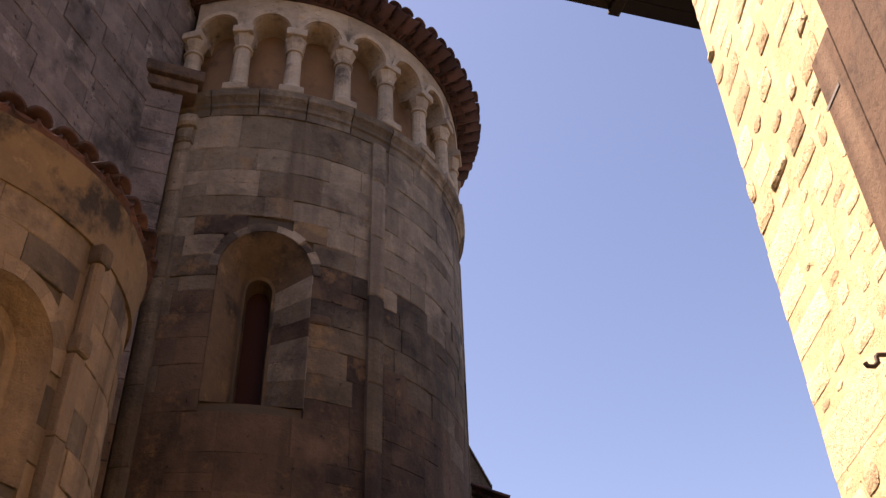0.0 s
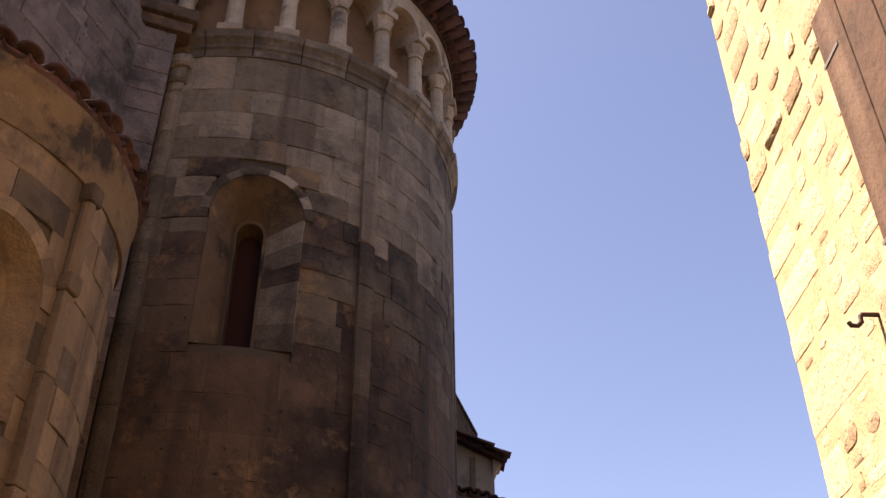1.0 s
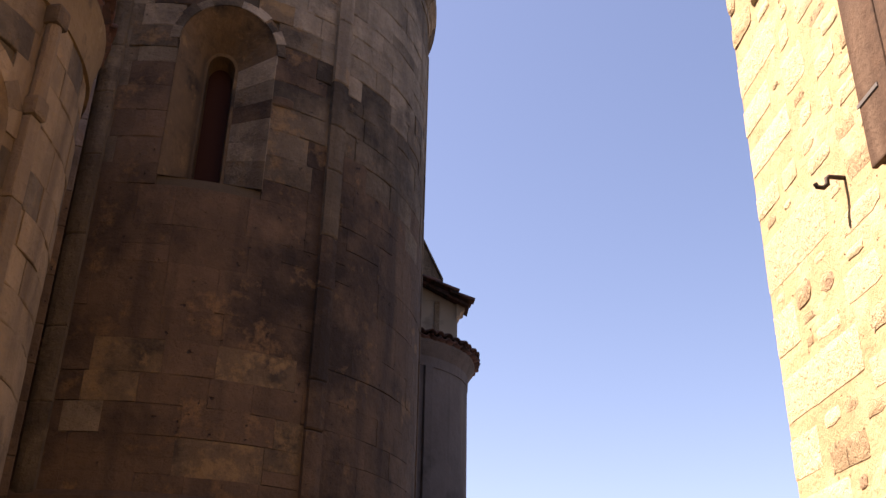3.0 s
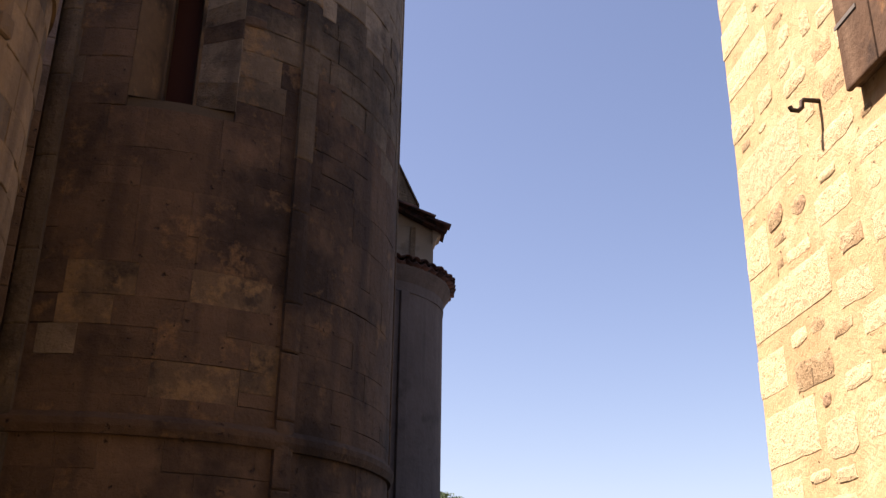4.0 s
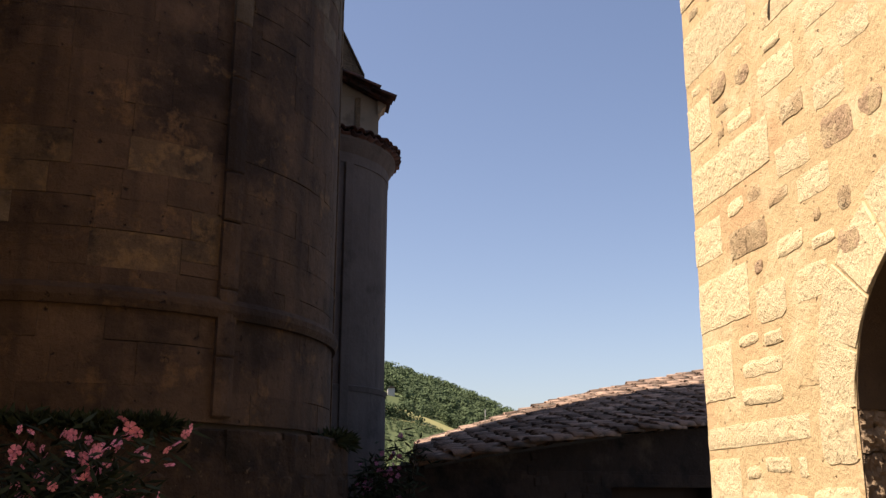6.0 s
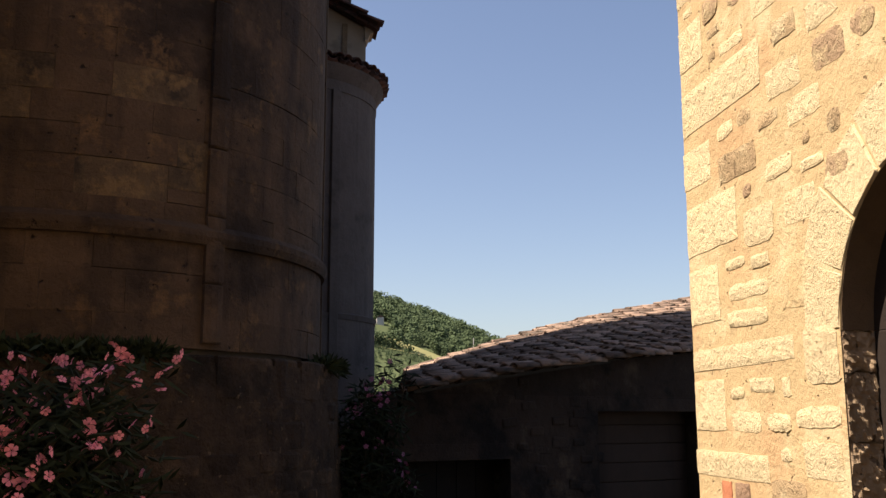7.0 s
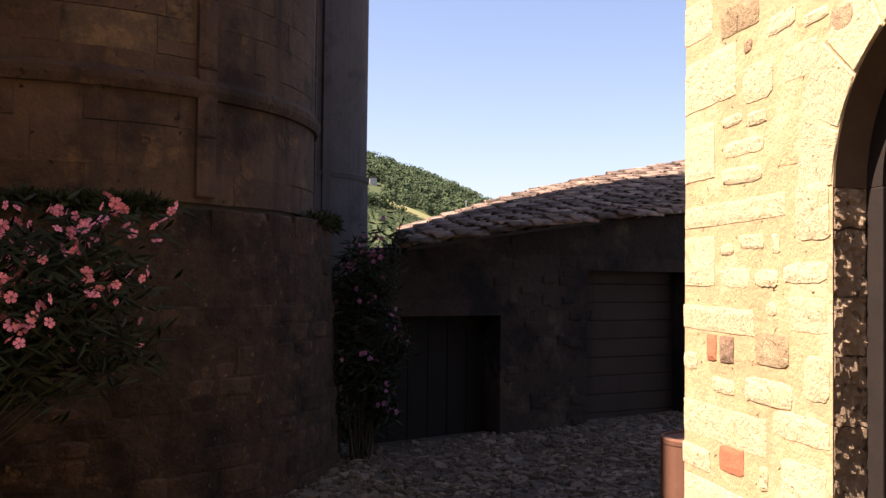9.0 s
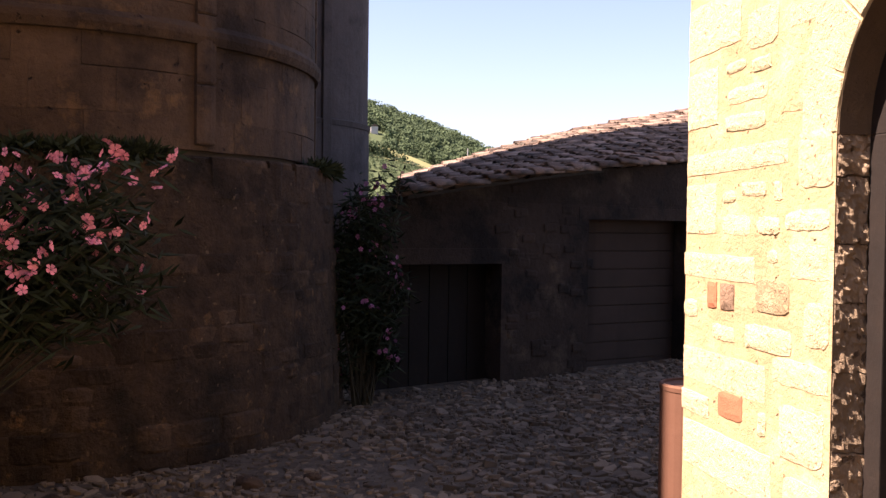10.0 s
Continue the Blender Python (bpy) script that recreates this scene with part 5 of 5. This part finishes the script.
def build_shed():
    shed = thing("shed", (3.0, 10.0, 0.15), "low dark shed with weathered tile roof, partly sunlit", "shed")
    wa = SA.xy + S_BACK.xy * 0.12
    wb = SA.xy + S_ALONG.xy * 1.6 + S_BACK.xy * 0.12
    w = Vector((wb[0] - wa[0], wb[1] - wa[1], 0))
    L = w.length
    w.normalize()
    m = Matrix.Translation((wa[0], wa[1], 0)) @ Matrix((w, Vector((0, 0, 1)), -Vector((-w.y, w.x, 0)))).transposed().to_4x4() @ Matrix.Translation((0, 0, -0.35))
    d0, d1, g0, g1 = 0.1, 1.22, 2.22, 3.5
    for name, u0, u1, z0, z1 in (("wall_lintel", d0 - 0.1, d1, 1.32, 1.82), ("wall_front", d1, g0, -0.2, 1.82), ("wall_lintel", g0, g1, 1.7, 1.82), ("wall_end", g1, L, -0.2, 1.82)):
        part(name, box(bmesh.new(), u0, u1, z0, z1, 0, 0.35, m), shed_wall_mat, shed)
    # the gable follows the underside of the roof
    tops = []
    for i in range(13):
        u = L - (L - 0.05) * i / 12
        x, y = wa[0] + w.x * u, wa[1] + w.y * u
        near = min((shed_point(1.34 * a / 80, 0.15 * b / 30) for a in range(81) for b in range(31)), key=lambda q: (q.x - x) ** 2 + (q.y - y) ** 2)
        tops.append((u, max(1.825, near.z - 0.012)))
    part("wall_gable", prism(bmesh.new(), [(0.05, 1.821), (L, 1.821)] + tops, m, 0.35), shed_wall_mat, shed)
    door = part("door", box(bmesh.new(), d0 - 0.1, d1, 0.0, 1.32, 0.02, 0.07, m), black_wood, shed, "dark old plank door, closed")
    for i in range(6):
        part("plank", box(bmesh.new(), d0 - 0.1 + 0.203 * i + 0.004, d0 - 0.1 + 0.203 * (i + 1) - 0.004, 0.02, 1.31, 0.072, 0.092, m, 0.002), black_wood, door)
    part("lintel_beam", box(bmesh.new(), d0 - 0.08, d1 + 0.12, 1.26, 1.4, 0.2, 0.353, m, 0.004), shed_wall_mat, shed)
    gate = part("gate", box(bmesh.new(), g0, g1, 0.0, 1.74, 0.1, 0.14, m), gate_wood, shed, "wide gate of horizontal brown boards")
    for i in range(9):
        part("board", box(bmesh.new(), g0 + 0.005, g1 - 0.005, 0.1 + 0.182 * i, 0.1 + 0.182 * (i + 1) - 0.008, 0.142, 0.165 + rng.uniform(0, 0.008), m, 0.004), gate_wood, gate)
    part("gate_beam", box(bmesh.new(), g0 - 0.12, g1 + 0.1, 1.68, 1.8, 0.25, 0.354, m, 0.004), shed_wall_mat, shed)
    for i in range(46):
        u, z = rng.uniform(d1 + 0.1, g0 - 0.1), rng.uniform(0.15, 1.85)
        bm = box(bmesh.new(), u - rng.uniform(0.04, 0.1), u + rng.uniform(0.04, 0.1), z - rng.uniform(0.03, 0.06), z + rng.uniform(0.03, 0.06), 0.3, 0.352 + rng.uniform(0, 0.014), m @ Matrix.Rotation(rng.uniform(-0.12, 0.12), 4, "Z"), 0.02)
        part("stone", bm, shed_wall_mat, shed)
    p0, p1 = NEAR_LOW.xy + Vector((0.3, 1.2)), FAR_LOW.xy + Vector((0.2, -0.3))
    part("wall_side", slab(bmesh.new(), p0, p1, -0.3, -0.2, 1.8), shed_wall_mat, shed)
    verts, faces = [], []
    nk, nv = 14, 18
    for lift in (0.0, -0.035):
        for i in range(nk + 1):
            for j in range(nv + 1):
                verts.append(tuple(shed_point(1.35 * i / nk, 0.012 + 0.988 * j / nv, lift)))
    q = (nk + 1) * (nv + 1)
    for s in (0, q):
        for i in range(nk):
            for j in range(nv):
                f = (s + i * (nv + 1) + j, s + (i + 1) * (nv + 1) + j, s + (i + 1) * (nv + 1) + j + 1, s + i * (nv + 1) + j + 1)
                faces.append(f if s == 0 else tuple(reversed(f)))
    for i in range(nk):
        for j in (0, nv):
            faces.append((i * (nv + 1) + j, (i + 1) * (nv + 1) + j, q + (i + 1) * (nv + 1) + j, q + i * (nv + 1) + j))
    for j in range(nv):
        for i in (0, nk):
            faces.append((i * (nv + 1) + j, i * (nv + 1) + j + 1, q + i * (nv + 1) + j + 1, q + i * (nv + 1) + j))
    roof = raw("roof", verts, faces, dark_wood, shed, "weathered pinkish-grey clay tiles, sagging and uneven")
    cover = tile_mesh("tile", roof_tile, 0.36, 0.054, 0.07)
    rest_v, rest_f = [], []
    base_v = [v.co.copy() for v in cover.vertices]
    base_f = [tuple(p.vertices) for p in cover.polygons]
    count = 0
    columns = 58
    for c in range(columns):
        for under in (0, 1):
            v = min(1.0, (c + 0.5 * under) / (columns - 1))
            length = (shed_point(1, v) - shed_point(0, v)).length
            k = -0.02
            lane = rng.uniform(-0.02, 0.02)
            while k < 1.32:
                kk = k + rng.uniform(-0.05, 0.05) / length
                p, ahead = shed_point(kk, v), shed_point(kk + 0.05, v)
                x = (p - ahead).normalized()
                y = Vector((0, 0, 1)).cross(x).normalized()
                basis = Matrix((x, y, x.cross(y))).transposed().to_4x4()
                tw = rng.uniform(-7, 7)
                mm = Matrix.Translation(p + Vector((0, lane, 0.03 if not under else 0.045))) @ basis @ (pose(0, 0, rng.uniform(-0.015, 0.02), rng.uniform(-8, 8), -4 + rng.uniform(-3, 3), tw) if not under else pose(0, 0, 0, 180, 4, tw * 0.4))
                if count < 298 and not under:
                    piece("tile", cover, mm, roof)
                    count += 1
                else:
                    s = len(rest_v)
                    rest_v += [tuple(mm @ u) for u in base_v]
                    rest_f += [tuple(s + i for i in f) for f in base_f]
                k += 0.27 / length
    tagged(raw("tiles", rest_v, rest_f, roof_tile, roof, smooth=True), kind="stuff")


build_shed()


# ---- rusty bin beside the house corner ----
def build_bin():
    c = (1.915, 4.1)
    z0 = ground_z(*c)
    b = thing("litter_bin", (c[0], c[1], z0), "rust-brown cylindrical steel bin standing on the lane", "bin")
    part("body", lathe(bmesh.new(), c, ((0.155, z0), (0.17, z0), (0.17, 0.87), (0.155, 0.87)), 0, 360, 36), rust, b, smooth=False)
    part("rim", lathe(bmesh.new(), c, ((0.15, 0.871), (0.1725, 0.871), (0.1735, 0.89), (0.168, 0.898), (0.155, 0.898), (0.15, 0.885)), 0, 360, 36), rust, b)
    part("lid", lathe(bmesh.new(), c, ((0.0, 0.875), (0.152, 0.875), (0.152, 0.888), (0.0, 0.892)), 0, 360, 36), rust, b)


build_bin()


# ---- cobbles and loose stones of the lane ----
def build_cobbles():
    verts, faces = [], []
    y = 3.9
    r = random.Random(3)
    while y < 9.4:
        x = -2.2
        while x < 4.4:
            s = r.uniform(0.007, 0.014) if r.random() < 0.45 else min(0.085, 0.02 + 0.017 * r.expovariate(1.0))
            px, py = x + r.uniform(-0.035, 0.035), y + r.uniform(-0.045, 0.045)
            x += s * 1.75
            if (Vector((px, py)) - APSE.xy).length < 2.2 or (px > 1.5 and py < 3.45):
                continue
            if (Vector((px, py, 0)) - Vector((SA.x, SA.y, 0))).dot(S_BACK) > 0.2 and px > 0.8:
                continue
            z = ground_z(px, py)
            t0, el, turn = r.uniform(0, 6.28), r.uniform(0.45, 0.95), r.uniform(0, 3.14)
            k = len(verts)
            h = r.uniform(0.0, 0.024)
            tx, ty = r.gauss(0, 0.16), r.gauss(0, 0.16)
            n = r.choice((5, 5, 6, 7))
            reach = [s * r.uniform(0.62, 1.22) for _ in range(n)]
            for q, up in ((1.0, -0.04), (0.94, h * 0.75), (0.72, h)):
                for i in range(n):
                    t = t0 + 2 * math.pi * i / n
                    u, v = reach[i] * q * math.cos(t), reach[i] * q * el * math.sin(t)
                    dx, dy = u * math.cos(turn) - v * math.sin(turn), u * math.sin(turn) + v * math.cos(turn)
                    verts.append((px + dx, py + dy, z + up + dx * tx + dy * ty))
            for b in (0, n):
                for i in range(n):
                    j = (i + 1) % n
                    faces.append((k + b + i, k + b + j, k + b + n + j, k + b + n + i))
            faces.append(tuple(k + 2 * n + i for i in range(n)))
        y += 0.052
    c = raw("cobbles", verts, faces, cobble_mat, None, "uneven grey-brown cobbles and broken stones of the lane")
    tagged(c, category="cobbles", kind="stuff")
    for x, y, s in ((-0.12, 5.6, 0.08), (-1.15, 5.42, 0.055), (0.25, 5.7, 0.05), (-0.75, 5.52, 0.04)):
        bm = bmesh.new()
        bmesh.ops.create_icosphere(bm, subdivisions=2, radius=s)
        for v in bm.verts:
            v.co *= 1 + 0.35 * noise.noise(v.co * 9 + Vector((x, y, 0)))
            v.co.z *= 0.55
        bmesh.ops.translate(bm, verts=bm.verts, vec=(x, y, ground_z(x, y) + s * 0.3))
        o = part("loose_stone", bm, rubble, None)
        tagged(o, "loose brown stone lying at the apse's foot", "stone", "loose stones")


build_cobbles()


# ---- oleanders ----
def build_oleander(at, stems, spread, height, n_leaf, n_flower, petals, label, seed, bloom=1.0, lean=(0, 0), low=0.35):
    r = random.Random(seed)
    x0, y0, z0 = at
    bush = thing("oleander", at, label, "shrub", "oleanders")
    lv, lf, fv, ff = [], [], [], []
    tips = []
    for s in range(stems):
        a, d = r.uniform(0, 6.283), spread * math.sqrt(r.random())
        top = Vector((x0 + lean[0] + d * math.cos(a), y0 + lean[1] + 0.55 * d * math.sin(a), z0 + height * r.uniform(low, 1.0)))
        foot = Vector((x0 + r.uniform(-0.08, 0.08), y0 + r.uniform(-0.06, 0.06), z0))
        pts = [foot.lerp(top, f) + Vector((0, 0, 0.25 * height * f * (1 - f))) for f in (0, 0.25, 0.5, 0.75, 1)]
        tips.append(pts)
        bm = bmesh.new()
        prev = None
        for i, p in enumerate(pts):
            rr = 0.012 * (1 - 0.15 * i) * (0.6 + 0.4 * (s % 3 == 0))
            ring = [bm.verts.new(p + Vector((rr * math.cos(t), rr * math.sin(t), 0))) for t in (0, 1.57, 3.14, 4.71)]
            if prev:
                for j in range(4):
                    bm.faces.new((prev[j], prev[(j + 1) % 4], ring[(j + 1) % 4], ring[j]))
            prev = ring
        part("stem", bm, stem_mat, bush)
    for i in range(n_leaf):
        pts = tips[i % stems]
        f = 0.5 + 0.5 * r.random() ** 0.7
        k = min(3, int(f * 4))
        p = pts[k].lerp(pts[k + 1], f * 4 - k) + Vector((r.gauss(0, 0.05), r.gauss(0, 0.04), r.gauss(0, 0.05)))
        a, tilt = r.uniform(0, 6.283), r.uniform(-0.7, 0.9)
        w = Vector((math.cos(a) * math.cos(tilt), math.sin(a) * math.cos(tilt), math.sin(tilt)))
        side = w.cross(Vector((r.uniform(-0.4, 0.4), r.uniform(-0.4, 0.4), 1))).normalized()
        ln, wd = r.uniform(0.09, 0.16), r.uniform(0.009, 0.014)
        up = side.cross(w) * 0.012
        b = len(lv)
        lv += [tuple(q) for q in (p, p + w * ln * 0.4 + side * wd - up, p + w * ln * 0.4 + up * 0.3, p + w * ln * 0.4 - side * wd - up, p + w * ln - Vector((0, 0, 0.015)))]
        lf += [(b, b + 1, b + 2), (b, b + 2, b + 3), (b + 1, b + 4, b + 2), (b + 2, b + 4, b + 3)]
    leaves = raw("leaves", lv, lf, leaf_mat, bush)
    tagged(leaves, "narrow dark green leaves", kind="stuff")
    me = None
    bm = bmesh.new()
    for k in range(5):
        t = 2 * math.pi * k / 5
        c, s = math.cos(t), math.sin(t)
        m = Matrix(((c, -s, 0), (s, c, 0), (0, 0, 1)))
        vs = [bm.verts.new(m @ Vector(q)) for q in ((0.002, 0, 0), (0.012, -0.009, 0.006), (0.026, -0.011, 0.008), (0.03, 0.004, 0.005), (0.024, 0.013, 0.009), (0.011, 0.007, 0.007))]
        bm.faces.new(vs)
    me = mesh_of("flower", bm, petals)
    for i in range(n_flower):
        pts = tips[r.randrange(stems)]
        p = pts[4].lerp(pts[3], r.random() ** 2 * 0.8)
        for j in range(r.choice((1, 2, 3, 5))):
            q = p + Vector((r.gauss(0, 0.035), -0.05 + r.gauss(0, 0.03), 0.03 + r.gauss(0, 0.03)))
            sc = r.uniform(0.68, 1.1) * bloom
            piece("flower", me, pose(q.x, q.y, q.z, 60 + r.uniform(-45, 45), r.uniform(-50, 50), r.uniform(0, 360)) @ Matrix.Diagonal((sc, sc, sc, 1)), bush)
    return bush


build_oleander((-1.5, 4.5, 0.55), 70, 0.62, 1.34, 2800, 125, petal_mat, "tall pink-flowering oleander against the apse plinth", 11, lean=(0.42, 0.15), low=0.48)
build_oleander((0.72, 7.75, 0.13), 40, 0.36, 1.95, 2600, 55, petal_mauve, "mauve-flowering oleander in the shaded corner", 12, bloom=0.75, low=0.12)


def build_pot():
    c = (-1.5, 4.5)
    z = ground_z(*c)
    pot = thing("flower_pot", (c[0], c[1], z), "large terracotta pot holding the oleander", "pot")
    part("body", lathe(bmesh.new(), c, ((0.0, z + 0.0), (0.19, z), (0.26, z + 0.62), (0.23, z + 0.62), (0.17, z + 0.04), (0, z + 0.04)), 0, 360, 28), clay, pot)
    part("rim", lathe(bmesh.new(), c, ((0.225, z + 0.6), (0.275, z + 0.6), (0.285, z + 0.63), (0.28, z + 0.67), (0.265, z + 0.68), (0.225, z + 0.67)), 0, 360, 28), clay, pot)
    part("soil", lathe(bmesh.new(), c, ((0.0, z + 0.45), (0.22, z + 0.45), (0.225, z + 0.56), (0.0, z + 0.58)), 0, 360, 28), earth, pot)


build_pot()


def build_ledge_weeds():
    r = random.Random(5)
    v, f = [], []
    for i in range(3400):
        a = r.choice((r.uniform(-104, -62), r.uniform(-104, -62), r.uniform(-20, -4), r.gauss(-70, 4)))
        rr = R_SHAFT + r.uniform(0.02, 0.16)
        p = Vector((APSE.x + rr * math.cos(radians(a)), APSE.y + rr * math.sin(radians(a)), 2.0))
        w = Vector((r.gauss(0.3 * math.cos(radians(a)), 0.5), r.gauss(0.3 * math.sin(radians(a)), 0.5), r.uniform(-0.35, 1))).normalized() * r.uniform(0.05, 0.15)
        s = w.cross(Vector((r.gauss(0, 1), r.gauss(0, 1), 0.2))).normalized() * r.uniform(0.004, 0.012)
        k = len(v)
        v += [tuple(p - s), tuple(p + s), tuple(p + w * 0.6 + s * 1.5), tuple(p + w + Vector((0, 0, -0.01))), tuple(p + w * 0.6 - s * 1.5)]
        f.append((k, k + 1, k + 2, k + 3, k + 4))
    tagged(raw("weeds", v, f, moss, None, "weeds and grass growing on the plinth ledge"), category="weeds", kind="stuff")


build_ledge_weeds()


# ---- the wooded hill ----
def hill_z(x, y):
    az = math.degrees(math.atan2(x, y))
    d = math.hypot(x, y)
    crest = 6.5 - 0.17 * (az - 5.5) - 0.026 * (az - 5.5) ** 2 if az > 5.5 else 6.55 + 0.05 * (5.5 - az)
    crest = max(crest, 1.2)
    rise = math.tan(radians(crest)) * 430
    f = min(1, max(0, (d - 150) / 280))
    f = f * f * (3 - 2 * f)
    if d > 430:
        f = max(0.2, 1 - (d - 430) / 400)
    return -8 + (rise + 8) * f + 2.5 * noise.noise(Vector((x * 0.02, y * 0.02, 3))) * f


def build_hill():
    verts, faces = [], []
    na, nd = 60, 30
    for i in range(na + 1):
        az = radians(-25 + 75 * i / na)
        for j in range(nd + 1):
            d = 130 + 570 * j / nd
            x, y = d * math.sin(az), d * math.cos(az)
            verts.append((x, y, hill_z(x, y)))
    for i in range(na):
        for j in range(nd):
            k = i * (nd + 1) + j
            faces.append((k, k + nd + 1, k + nd + 2, k + 1))
    h = raw("hill", verts, faces, hill_grass, None, "green wooded hillside across the valley", True)
    tagged(h, category="hill", kind="structure")
    r = random.Random(21)
    v, f = [], []
    ico = bmesh.new()
    bmesh.ops.create_icosphere(ico, subdivisions=1, radius=1)
    iv = [x.co.copy() for x in ico.verts]
    ifs = [[q.index for q in x.verts] for x in ico.faces]
    ico.free()

    def tree(x, y, z, s, cores, leaves):
        for q in range(cores):
            h = r.uniform(0.1, 1.7)
            wide = 0.5 * math.sqrt(max(0.05, 1 - ((h - 0.8) / 1.15) ** 2))
            c = Vector((x + r.gauss(0, wide * s * 0.6), y + r.gauss(0, wide * s * 0.6), z + s * h))
            ss = s * r.uniform(0.12, 0.24)
            k = len(v)
            for p in iv:
                w = p * ss * r.uniform(0.6, 1.3)
                v.append((c.x + w.x, c.y + w.y, c.z + w.z))
            f.extend(tuple(k + i for i in t) for t in ifs)
        for q in range(leaves):
            h = r.uniform(0.05, 2.0)
            wide = 0.66 * math.sqrt(max(0.04, 1 - ((h - 0.8) / 1.25) ** 2))
            a, d = r.uniform(0, 6.283), wide * s * r.uniform(0.55, 1.15)
            c = Vector((x + d * math.cos(a), y + d * math.sin(a), z + s * h))
            u = Vector((r.gauss(0, 1), r.gauss(0, 1), r.gauss(0, 1))).normalized() * s * r.uniform(0.07, 0.16)
            w = u.orthogonal().normalized() * s * r.uniform(0.05, 0.12)
            k = len(v)
            v.extend(tuple(c + o) for o in (u, w, -u * 0.8, -w))
            f.append((k, k + 1, k + 2, k + 3))

    count = 0
    while count < 2700:
        az, d = r.uniform(3, 16), r.choice((r.uniform(225, 305), r.uniform(290, 440), r.uniform(290, 440)))
        x, y = d * math.sin(radians(az)), d * math.cos(radians(az))
        meadow_far = 318 - 3.2 * max(0, az - 5.4)
        if az < 10.4 and meadow_far - 11 < d < meadow_far:
            continue
        if (abs(az - 5.65) < 0.6 and 312 < d < 338) or (abs(az - 11.3) < 0.25 and 300 < d < 338):
            continue
        count += 1
        low = d < 300 and az < 11
        s = r.uniform(0.5, 1.1) if low else r.choice((r.uniform(1.3, 2.2), r.uniform(1.8, 3.3)))
        tree(x, y, hill_z(x, y), s, 10, 60 if low else 110)
    tagged(raw("woods", v, f, tree_leaf, None, "dense green broadleaf woods covering the hillside"), category="woods", kind="stuff")
    # dry meadow in a clearing
    mv, mf = [], []
    for i in range(13):
        for j in range(5):
            az, d = 4.4 + 6.0 * i / 12, 299 + (20 - 17 * i / 12) * j / 4
            x, y = d * math.sin(radians(az)), d * math.cos(radians(az))
            mv.append((x, y, hill_z(x, y) + 0.25))
    for i in range(12):
        for j in range(4):
            k = i * 5 + j
            mf.append((k, k + 5, k + 6, k + 1))
    tagged(raw("meadow", mv, mf, dry_field, None, "pale dry grass meadow in a clearing of the hill"), category="meadow", kind="structure")
    # small white house and a pole
    def on_hill(az, d):
        x, y = d * math.sin(radians(az)), d * math.cos(radians(az))
        return x, y, hill_z(x, y)
    x, y, z = on_hill(5.72, 333)
    cot = thing("cottage", (x, y, z), "small white cottage on the hillside", "house")
    part("wall", box(bmesh.new(), x - 1.3, x + 1.1, y - 1.5, y + 1.5, z - 1, z + 2.0), white_wall, cot)
    part("roof", prism(bmesh.new(), [(-1.5, 2.0), (-0.1, 2.8), (1.3, 2.0)], Matrix.Translation((x, y - 1.7, z)) @ Matrix(((1, 0, 0), (0, 0, 1), (0, 1, 0))).transposed().to_4x4(), 3.4), roof_tile, cot)
    x, y, z = on_hill(11.3, 334)
    pole = part("pole", lathe(bmesh.new(), (x, y), ((0, z - 1), (0.2, z - 1), (0.15, z + 5.0), (0, z + 5.0)), 0, 360, 8), white_wall, None)
    tagged(pole, "pale slender pole standing among hillside trees", "pole")


build_hill()


# ---- unseen plain wall added behind, to hold back sky light ----
def build_rear():
    rear = part("wall_rear", box(bmesh.new(), -9.0, 9.0, -9.6, -9.0, -0.2, 8.5), house_mortar, None, "unseen plain wall added behind to cut sky light")
    tagged(rear, category="wall", kind="structure")


build_rear()
